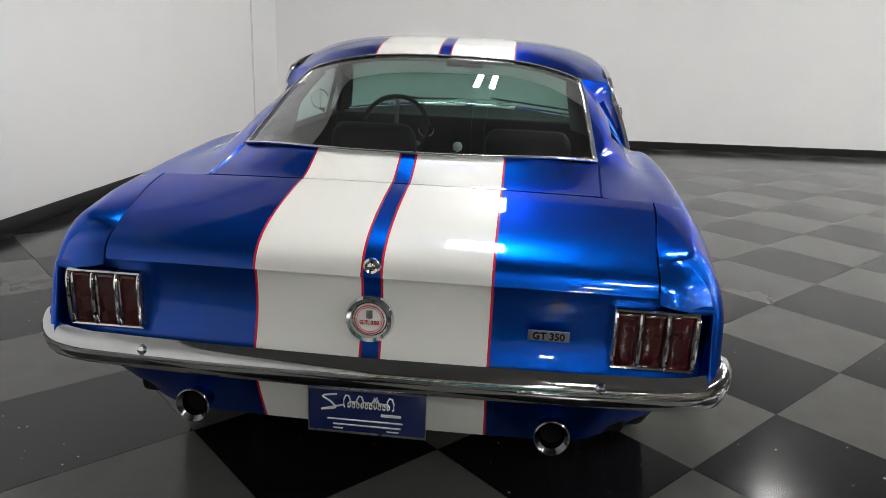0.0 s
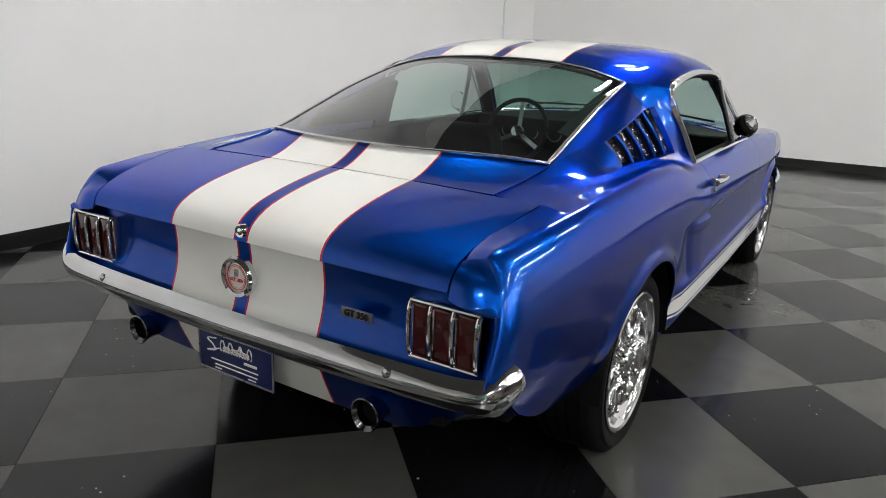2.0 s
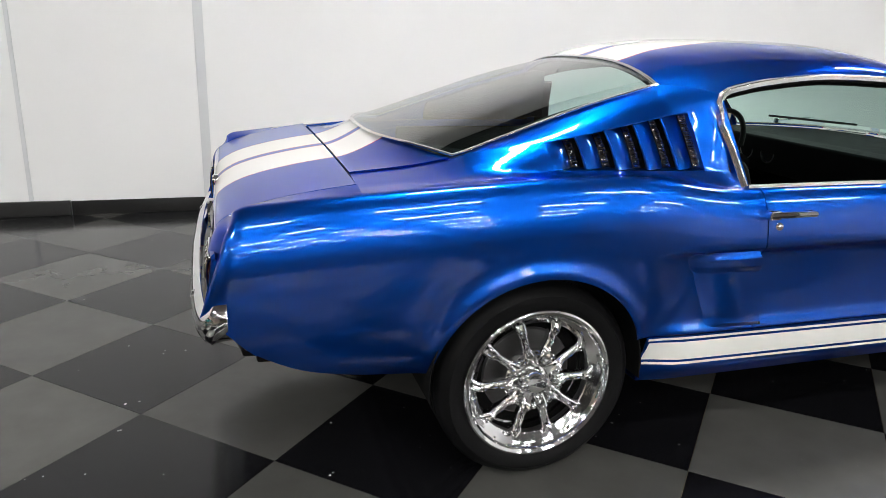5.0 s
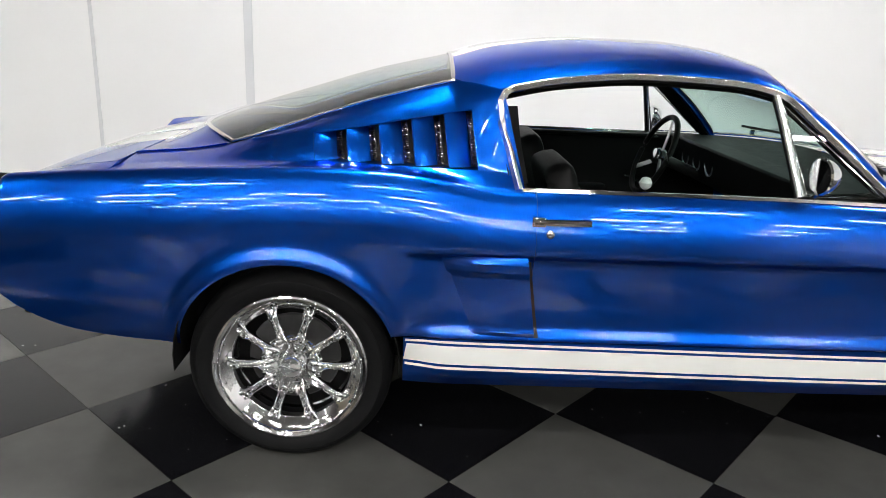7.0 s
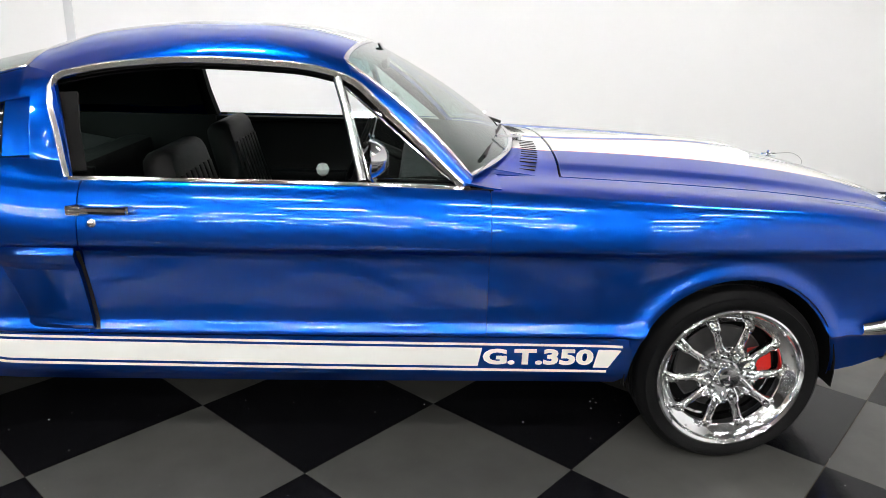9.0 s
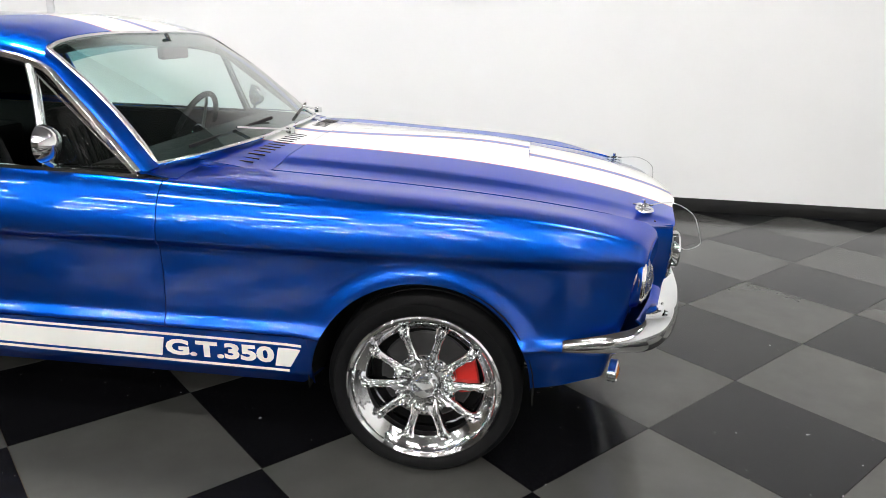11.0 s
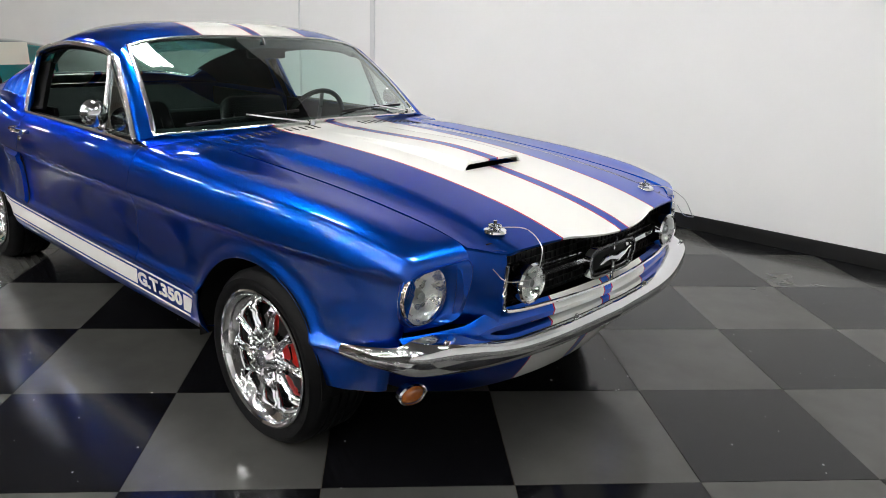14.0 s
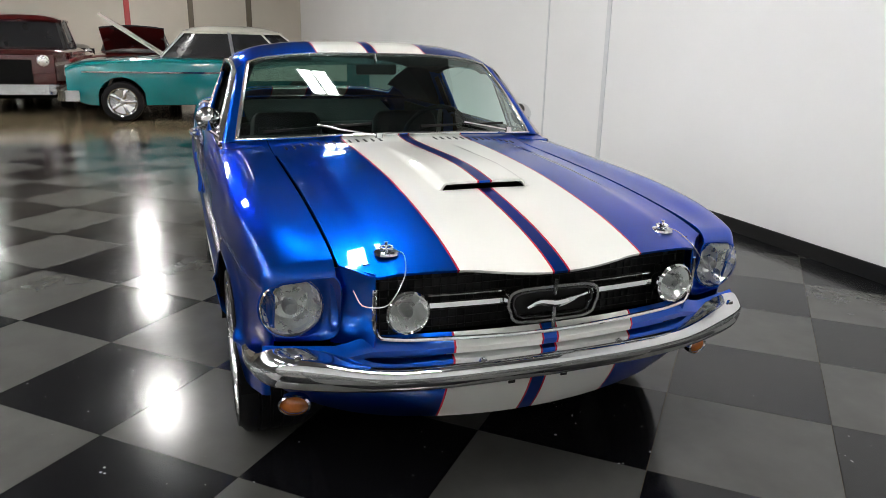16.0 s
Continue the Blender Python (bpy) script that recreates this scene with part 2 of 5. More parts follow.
def lathe(profile, n=32, axis="Y", centre=(0, 0, 0), arc=2 * math.pi):
    """Turns a profile of (radius, along) round an axis."""
    bm = bmesh.new()
    rings = []
    for k in range(n):
        a = arc * k / n
        ring = []
        for r, h in profile:
            p = {"Y": (r * math.cos(a), h, r * math.sin(a)), "X": (h, r * math.cos(a), r * math.sin(a)), "Z": (r * math.cos(a), r * math.sin(a), h)}[axis]
            ring.append(bm.verts.new(Vector(p) + Vector(centre)))
        rings.append(ring)
    for k in range(n):
        for j in range(len(profile) - 1):
            bm.faces.new((rings[k][j], rings[(k + 1) % n][j], rings[(k + 1) % n][j + 1], rings[k][j + 1]))
    bmesh.ops.remove_doubles(bm, verts=bm.verts, dist=0.00005)
    bmesh.ops.recalc_face_normals(bm, faces=bm.faces)
    return bm


def sweep(points, section, up=(0, 0, 1), closed=False, caps=True, scale=None):
    """Carries a section of (side, up) offsets along points."""
    pts = [Vector(p) for p in points]
    bm = bmesh.new()
    rings = []
    n = len(pts)
    for i, p in enumerate(pts):
        a = pts[(i - 1) % n] if closed or i else pts[0]
        b = pts[(i + 1) % n] if closed or i < n - 1 else pts[-1]
        d = (b - a).normalized()
        side = d.cross(Vector(up))
        side = side.normalized() if side.length > 1e-5 else Vector((1, 0, 0))
        top = side.cross(d).normalized()
        k = scale(i / (n - 1)) if scale else 1.0
        rings.append([bm.verts.new(p + side * s * k + top * h * k) for s, h in section])
    m = len(section)
    for i in range(n if closed else n - 1):
        for j in range(m):
            bm.faces.new((rings[i][j], rings[i][(j + 1) % m], rings[(i + 1) % n][(j + 1) % m], rings[(i + 1) % n][j]))
    if caps and not closed:
        bm.faces.new(rings[0])
        bm.faces.new(rings[-1][::-1])
    bmesh.ops.recalc_face_normals(bm, faces=bm.faces)
    return bm


def disc_section(r, n=8, flat=1.0):
    return [(r * math.cos(2 * math.pi * k / n), r * flat * math.sin(2 * math.pi * k / n)) for k in range(n)]


def rod(points, r, n=8, closed=False):
    return sweep(points, disc_section(r, n), closed=closed)


def along(points, n):
    """n even points on a smooth curve through a few."""
    pts = [Vector(p) for p in points]
    d = [0.0]
    for a, b in zip(pts, pts[1:]):
        d.append(d[-1] + (b - a).length)
    fs = [smooth(d, [p[k] for p in pts]) for k in range(3)]
    return [Vector([f(d[-1] * i / (n - 1)) for f in fs]) for i in range(n)]


def merge(*bms):
    out = bms[0]
    for b in bms[1:]:
        me = bpy.data.meshes.new("tmp")
        b.to_mesh(me)
        out.from_mesh(me)
        b.free()
        bpy.data.meshes.remove(me)
    return out


def flipped(bm):
    """The same mesh on the other side of the car."""
    c = bm.copy()
    for v in c.verts:
        v.co.y = -v.co.y
    bmesh.ops.reverse_faces(c, faces=c.faces)
    return c


def shifted(bm, m):
    bm.transform(m)
    return bm


def mesh_of(name, bm, mat, sharp=38):
    me = bpy.data.meshes.new(name)
    bm.to_mesh(me)
    bm.free()
    me.materials.append(mat)
    me.shade_smooth()
    me.set_sharp_from_angle(angle=radians(sharp))
    return me


def thicken(bm, depth):
    """Gives a sheet an inner skin and a rim."""
    bm.normal_update()
    faces, rim = list(bm.faces), [e for e in bm.edges if len(e.link_faces) == 1]
    inner = {v: v.co - v.normal * depth for v in bm.verts}
    inner = {v: bm.verts.new(co) for v, co in inner.items()}
    for f in faces:
        bm.faces.new([inner[v] for v in reversed(f.verts)])
    for e in rim:
        loop = e.link_loops[0]
        a, b = loop.vert, loop.link_loop_next.vert
        bm.faces.new((b, a, inner[a], inner[b]))


def part(name, bm, mat, parent=None, label="", solid=0.0, bevel=0.0, sharp=38):
    if solid:
        thicken(bm, solid)
    ob = new(name, mesh_of(name, bm, mat, sharp))
    if bevel:
        s = ob.modifiers.new("edges", "BEVEL")
        s.width, s.segments, s.limit_method, s.angle_limit = bevel, 2, "ANGLE", radians(40)
    if parent:
        ob.parent = parent
    if label:
        tagged(ob, label)
    return ob


def thing(name, label, category, group="", at=None):
    ob = new(name)
    ob.empty_display_size = 0.1
    tagged(ob, label, category, group)
    if at is not None:
        ob.matrix_basis = at
    return ob


def group_part(name, parent, label=""):
    ob = new(name)
    ob.empty_display_size = 0.05
    ob.parent = parent
    return tagged(ob, label)


def text_mesh(body, size, weight=0.0, depth=0.001):
    """Lettering in the built-in font, centred, as a mesh."""
    cu = bpy.data.curves.new("letters", "FONT")
    cu.body, cu.size, cu.offset, cu.extrude = body, size, weight, depth
    cu.align_x, cu.align_y, cu.resolution_u = "CENTER", "CENTER", 3
    ob = bpy.data.objects.new("letters", cu)
    scene.collection.objects.link(ob)
    bpy.context.view_layer.update()
    me = bpy.data.meshes.new_from_object(ob.evaluated_get(bpy.context.evaluated_depsgraph_get()))
    bpy.data.objects.remove(ob)
    bm = bmesh.new()
    bm.from_mesh(me)
    bpy.data.meshes.remove(me)
    return bm


# ---------------------------------------------------------------- the room
WALL_Y, BACK_X, FAR_X, SIDE_Y, TOP = 3.03, 7.2, -19.5, -21.0, 5.6


def front_wall_x(y):
    return BACK_X + 0.105 * (WALL_Y - y)


def build_room():
    wall = part("wall_left", box((FAR_X, WALL_Y, 0), (BACK_X + 0.2, WALL_Y + 0.75, TOP)), M_WALL)
    tagged(wall, "plain white painted showroom wall with panel joints", "wall", kind="structure")
    ys = (WALL_Y, SIDE_Y)
    b = bmesh.new()
    lo = [b.verts.new((front_wall_x(y) + d, y, z)) for z in (0, TOP) for d in (0, 0.75) for y in ys]
    for q in ((0, 1, 5, 4), (2, 6, 7, 3), (0, 4, 6, 2), (1, 3, 7, 5), (4, 5, 7, 6), (0, 2, 3, 1)):
        b.faces.new([lo[i] for i in q])
    bmesh.ops.recalc_face_normals(b, faces=b.faces)
    tagged(part("wall_front", b, M_WALL), "plain white painted showroom wall", "wall", kind="structure")
    tagged(part("wall_far", box((FAR_X - 0.15, SIDE_Y, 0), (FAR_X, WALL_Y, TOP)), M_FARWALL), "plain beige warehouse wall behind parked cars", "wall", kind="structure")
    # added out of view: closes the hall and keeps flank reflections dark
    tagged(part("wall_right", box((FAR_X, SIDE_Y - 0.15, 0), (10, SIDE_Y, TOP)), M_DIMWALL), "unseen dark wall closing the hall, darkened for the car's reflections", "wall", kind="structure")
    # unseen lid on the room, dark so paint and glass reflect little
    tagged(part("ceiling", box((FAR_X, SIDE_Y, TOP), (10, WALL_Y, TOP + 0.2)), M_CEIL), "unseen dark grey ceiling closing the showroom, darkened for reflections", "ceiling", kind="structure")
    # baseboards: a slightly lower, thinner run at the rear end of the left wall
    b1 = part("baseboard", box((-2.0, WALL_Y - 0.012, 0), (BACK_X, WALL_Y, 0.105), 0.003), M_BASE)
    b2 = part("baseboard", box((FAR_X, WALL_Y - 0.022, 0), (-2.004, WALL_Y, 0.11), 0.003), M_BASE)
    b3 = sweep([(front_wall_x(WALL_Y), WALL_Y - 0.013, 0.052), (front_wall_x(SIDE_Y), SIDE_Y, 0.052)], [(-0.012, -0.052), (0, -0.052), (0, 0.053), (-0.012, 0.053)])
    b3 = part("baseboard", b3, M_BASE)
    for b in (b1, b2, b3):
        tagged(b, "black rubber baseboard along a white wall", "baseboard", kind="structure")
    # joint strips; the one at -1.03 is widened to draw its soft shadow
    for x, w in ((-2.26, 0.014), (-1.03, 0.034), (6.3, 0.016)):
        tagged(part("trim", box((x - w, WALL_Y - 0.010, 0.112), (x + w, WALL_Y, TOP), 0.002), M_JOINT_SHADE), "vertical wall joint strip, its grey standing in for soft shade", "trim", kind="structure")
    tagged(part("ground", box((FAR_X, SIDE_Y, -0.2), (10, WALL_Y, -0.0045)), M_CONCRETE), "glossy brown concrete floor", "floor", kind="structure")


build_room()


# ceiling lights: twin-panel high-bay fixtures in rows along the hall
LAMP_Z = 4.2


def build_fixture():
    t = thing("ceiling_light", "white enamelled high-bay light with two bright panels", "ceiling light", "high-bay ceiling lights")
    part("housing", box((-0.43, -0.26, 0.0), (0.43, 0.26, 0.07), 0.01), M_FIXTURE, t)
    for s in (-1, 1):
        part("diffuser", box((-0.40, s * 0.122 - 0.095, -0.02), (0.40, s * 0.122 + 0.095, 0.004), 0.005), M_TUBE, t)
        part("hanger", rod([(s * 0.36, 0, 0.06), (s * 0.36, 0, TOP - LAMP_Z)], 0.006, 6), M_STEEL, t)
    return t


def build_strip():
    t = thing("strip_light", "slim white strip light with one bright tube", "ceiling light", "strip lights over the hall")
    part("housing", box((-0.62, -0.05, 0.0), (0.62, 0.05, 0.06), 0.008), M_FIXTURE, t)
    part("tube", box((-0.60, -0.045, -0.02), (0.60, 0.045, 0.004), 0.006), M_TUBE, t)
    for s in (-1, 1):
        part("hanger", rod([(s * 0.5, 0, 0.05), (s * 0.5, 0, TOP - LAMP_Z)], 0.005, 6), M_STEEL, t)
    return t


first_light = build_fixture()
spots = [(-11.0, -1.85), (0.4, -0.1), (-5.6, -1.55), (-16.2, -2.1)]
first_light.matrix_basis = pose(spots[0][0], spots[0][1], LAMP_Z)
for x, y in spots[1:]:
    copy_thing(first_light, pose(x, y, LAMP_Z))
first_strip = build_strip()
rows = [(-6.2 + 2.3 * k + 0.8 * (j % 3), -6.4 - 2.3 * j + 0.25 * (k % 2)) for j in range(5) for k in range(6 if j < 3 else 5)] + [(-11.2, -5.6), (-16.4, -6.0), (4.5, 0.02), (4.5, -0.24), (-2.2, -3.6), (0.3, -3.8), (2.8, -3.6), (5.3, -3.8), (-6.4, -5.0)]
first_strip.matrix_basis = pose(rows[0][0], rows[0][1], LAMP_Z)
for x, y in rows[1:]:
    copy_thing(first_strip, pose(x, y, LAMP_Z))


# ---------------------------------------------------------------- the blue fastback
car = thing("car", "blue metallic fastback coupe with white racing stripes, parked on checkered tiles", "car")
HUB_R, HUB_F = (0.0, 0.322), (2.745, 0.298)
ARCH = ((0.0, 0.35, 0.335), (2.735, 0.318, 0.335))
half_width = eased([-0.95, -0.6, 0.0, 0.7, 1.4, 2.0, 2.7, 3.1, 3.4], [0.815, 0.845, 0.866, 0.874, 0.874, 0.868, 0.862, 0.845, 0.812])
shoulder = eased([-0.9, -0.5, -0.17, 0.1, 0.3, 0.45, 0.56, 0.66, 1.0, 1.5, 1.94, 2.45, 2.98, 3.2, 3.33, 3.42], [0.889, 0.920, 0.95, 0.966, 0.964, 0.946, 0.926, 0.917, 0.918, 0.916, 0.905, 0.882, 0.855, 0.83, 0.805, 0.775])
hood_edge = eased([1.85, 2.23, 2.49, 2.87, 3.16, 3.33, 3.46], [0.925, 0.908, 0.897, 0.875, 0.847, 0.822, 0.785])
low_rear = smooth([-0.95, -0.87, -0.78, -0.65, -0.48, -0.3], [0.63, 0.56, 0.48, 0.415, 0.392, 0.385])
cove_in = smooth([0.29, 0.33, 0.40, 0.455, 0.463, 0.472, 0.50, 0.60, 0.70, 0.722, 0.732, 0.74], [-0.045, -0.022, -0.016, -0.013, -0.006, -0.008, -0.022, -0.028, -0.022, -0.014, -0.004, 0.0])
round_in = smooth([0.38, 0.42, 0.48, 0.56, 0.65, 0.74], [-0.06, -0.04, -0.024, -0.011, -0.003, 0.0])


def shoulder_in(drop):
    """Inset of the rounded shoulder at a depth below its top line."""
    u = 1 - min(max(drop / 0.18, 0.0), 1.0)
    return -0.082 * (1 - (1 - u ** 1.8) ** (1 / 1.8))



def roll(x):
    """The shoulder turns tighter towards the front fenders."""
    return mix(1.0, 0.62, step(2.0, 3.0, x))


def lip(x, z):
    """The rolled flare round the wheel openings."""
    g = 0.0
    for cx, cz, r in ARCH:
        if z > cz - 0.12:
            d = math.hypot(x - cx, z - cz) - r
            if d > -0.02:
                g += 0.019 * math.exp(-((d - 0.006) / 0.036) ** 2) * step(cz - 0.10, cz + 0.20, z)
    return g


def side(x, z):
    """Half width of the body at a height below the shoulder."""
    c = step(0.30, 0.50, x)
    drop = max(shoulder(x) - z, 0.0)
    if z >= 0.74:
        off = shoulder_in(drop) * roll(x) if drop < 0.18 else 0.0
    else:
        off = mix(round_in(z), cove_in(z), c) + (shoulder_in(drop) * roll(x) if drop < 0.18 else 0.0)
    return half_width(x) + off + lip(x, z)


def low(x):
    for cx, cz, r in ARCH:
        if abs(x - cx) < r:
            return cz + math.sqrt(r * r - (x - cx) ** 2)
    if x < 0:
        return low_rear(x)
    if x > 3.0:
        return mix(0.33, 0.37, (x - 3.05) / 0.3)
    return 0.288


def columns(a, b, n, which=None):
    xs = set(spread(a, b, n))
    if which is not None:
        cx, cz, r = ARCH[which]
        xs |= {cx + r * math.cos(radians(k)) for k in range(0, 181, 3)} | {cx - r - 0.001, cx + r + 0.001}
    return sorted(x for x in xs if a <= x <= b)


DROPS = (0.0, 0.003, 0.008, 0.014, 0.022, 0.032, 0.045, 0.058, 0.074, 0.082, 0.09, 0.1, 0.11, 0.12, 0.13, 0.14, 0.148, 0.155)
LOWER = (0.76, 0.741, 0.735, 0.73, 0.724, 0.716) + tuple(0.704 - 0.0125 * k for k in range(18)) + (0.485, 0.474, 0.468, 0.463, 0.458)
ROCKER = (0.452, 0.44, 0.42, 0.40, 0.38, 0.36, 0.345, 0.33, 0.315, 0.30, 0.288)


def side_rows(kind):
    rows = [("d", d) for d in DROPS]
    if kind == "door":
        return rows + [("z", z) for z in LOWER]
    return rows + [("z", z) for z in LOWER + ROCKER]


def side_point(x, row, s, x_at=None):
    kind, v = row
    z = shoulder(x) - v if kind == "d" else min(v, shoulder(x) - 0.16)
    z = max(z, low(x))
    y = side(x, z)
    return ((x_at(x, y, z) if x_at else x), s * y, z)


def nose(x, y, z):
    if x < 3.15:
        return x
    end = 3.436 - 0.29 * (abs(y) - 0.59) - 0.26 * max(0.72 - z, 0) - 0.10 * max(z - 0.78, 0)
    return 3.15 + (x - 3.15) / (3.40 - 3.15) * (end - 3.15)


def tail(x, y, z):
    if x > -0.65:
        return x
    end = -0.862 - 0.34 * max(0.89 - z, 0.0)
    return -0.65 + (x + 0.65) / -0.29 * (end + 0.65)


def rounded(p, x, s):
    """Rolls the front end of the fender over towards the headlamp."""
    q = min(max((x - 3.358) / 0.042, 0.0), 1.0)
    k = 1 - math.sqrt(1 - q * q)
    return (p[0], p[1] - s * 0.020 * k * step(0.60, 0.72, abs(p[1])), p[2] - 0.030 * k * step(0.64, 0.76, p[2]))


def fender(s):
    xs = sorted(set(columns(1.942, 3.40, 50, 1)) | {3.358 + 0.042 * math.sin(k * math.pi / 16) for k in range(9)})
    rows = [("t", t) for t in spread(0, 1, 7)[:-1]] + side_rows("fender")

    def f(x, row):
        if row[0] == "t":
            y1, z1 = half_width(x) - 0.082 * roll(x), shoulder(x)
            y0, z0 = 0.604, hood_edge(x)
            t = row[1]
            y = mix(y0, y1, t)
            z = mix(z0, z1, t) + 0.011 * math.sin(math.pi * t ** 1.9) * (1 - step(3.15, 3.4, x)) * step(1.9, 2.2, x)
            return rounded((nose(x, y, z), s * y, z), x, s)
        z0 = 0.458 if x < 2.39 else 0.0
        p = rounded(side_point(x, row, s, nose), x, s)
        if p[2] < z0:
            p = (p[0], s * side(x, z0), z0)
        return p

    bm = bmesh.new()
    grid = [[bm.verts.new(f(x, r)) for r in rows] for x in xs]
    for i in range(len(xs) - 1):
        for j in range(len(rows) - 1):
            bm.faces.new((grid[i][j], grid[i + 1][j], grid[i + 1][j + 1], grid[i][j + 1]))
    return finish(bm)


def finish(bm, out=(1.3, 0, 0.5)):
    bmesh.ops.remove_doubles(bm, verts=bm.verts, dist=0.0003)
    bmesh.ops.dissolve_degenerate(bm, edges=bm.edges, dist=0.0002)
    bm.normal_update()
    if sum(f.normal.dot(f.calc_center_median() - Vector((f.calc_center_median().x, out[1], out[2]))) * f.calc_area() for f in bm.faces) < 0:
        bmesh.ops.reverse_faces(bm, faces=bm.faces)
    return bm


def table(xs, rows, f, out=(1.3, 0, 0.5), skip=None):
    bm = bmesh.new()
    grid = [[bm.verts.new(f(x, r)) for r in rows] for x in xs]
    for i in range(len(xs) - 1):
        for j in range(len(rows) - 1):
            if skip and skip(i, j):
                continue
            bm.faces.new((grid[i][j], grid[i + 1][j], grid[i + 1][j + 1], grid[i][j + 1]))
    return finish(bm, out)


trunk_mid = smooth([-0.922, -0.916, -0.905, -0.89, -0.86, -0.82, -0.7, -0.52, -0.3], [0.775, 0.80, 0.823, 0.840, 0.861, 0.879, 0.911, 0.941, 0.965])


def trunk_z(x, y):
    return trunk_mid(x) - 0.009 * (y / 0.68) ** 2 * step(-0.92, -0.85, x)


def door(s):
    return table(spread(0.7425, 1.9385, 50), side_rows("door"), lambda x, r: side_point(x, r, s))


def rocker(s):
    def f(x, z):
        z = max(z, low(x) if (x < 0.36 or x > 2.38) else 0)
        return (x, s * side(x, z), z)
    return table(columns(0.356, 2.40, 60), (0.454, 0.452, 0.448) + ROCKER[1:] + (0.28,), lambda x, z: f(x, z) if z > 0.281 else (x, s * 0.72, 0.284))


# hood with a raised middle and a low air scoop
hood_mid = eased([1.95, 2.34, 2.76, 2.98, 3.2, 3.40, 3.50, 3.56, 3.575], [0.958, 0.95, 0.93, 0.908, 0.876, 0.836, 0.808, 0.788, 0.780])


def hood_z(x, y):
    a = abs(y)
    edge, rise = hood_edge(x), hood_mid(x) - hood_edge(x)
    z = edge + rise * (0.78 * max(1 - (a / 0.56) ** 2.4, 0.0) + 0.22 * (1 - step(0.455, 0.525, a)))
    # scoop hump, open at its front end
    hump = (1 - step(0.14, 0.168, a)) * step(2.25, 2.95, x)
    if x <= 3.02:
        z += 0.026 * hump
    return z


def hood_front(y):
    a = abs(y)
    if a < 0.25:
        return 3.575 - 0.06 * (a / 0.3) ** 2
    return 3.5333 - 0.033 * (a - 0.25) / 0.25 - 0.075 * step(0.49, 0.60, a)


def hood_point(u, y):
    x0 = 2.225 - 0.03 * (y / 0.6) ** 2
    xf = hood_front(y)
    cut = 3.02
    if u <= 1.0:
        x = mix(x0, cut, u)
        return (x, y, hood_z(x, y))
    x = mix(cut + 0.001, xf, u - 1.0)
    return (x, y, hood_z(x, y))


ys = sorted(set(spread(-0.593, 0.593, 41)) | {k * v for k in (-1, 1) for v in (0.13, 0.14, 0.147, 0.154, 0.161, 0.168, 0.18, 0.45, 0.46, 0.475, 0.49, 0.5, 0.51, 0.525, 0.545)})
hood = part("hood", sheet(hood_point, spread(0, 1, 26) + spread(1.0005, 2, 26), ys, out=(2.8, 0, 0.2), skip=lambda u, y: 1.0 < u < 1.0005 and abs(y) < 0.155), M_STRIPED, car, "blue hood with two white stripes", solid=0.008)
part("scoop_mouth", merge(box((2.90, -0.135, 0.86), (2.91, 0.135, hood_z(2.9, 0) - 0.012)), box((2.90, -0.13, 0.86), (3.02, 0.13, hood_z(3.025, 0.1) - 0.012))), M_UNDER, hood, "black air scoop opening")
# cowl between hood and windshield
ws_base = lambda y: 2.075 - 0.19 * (abs(y) / 0.72) ** 2.6
ws_base_z = lambda y: 0.972 - 0.036 * (abs(y) / 0.72) ** 2


def cowl_point(u, y):
    x0, x1 = ws_base(y) - 0.02, 2.218 - 0.03 * (y / 0.6) ** 2
    return (mix(x0, x1, u), y, mix(hood_z(2.22, y) - 0.002, ws_base_z(y) - 0.010, (1 - u) ** 1.4))


cowl = part("cowl", sheet(cowl_point, spread(0, 1, 8), spread(-0.60, 0.60, 25), out=(2, 0, 0.2)), M_STRIPED, car, "blue cowl panel below the windshield", solid=0.008)
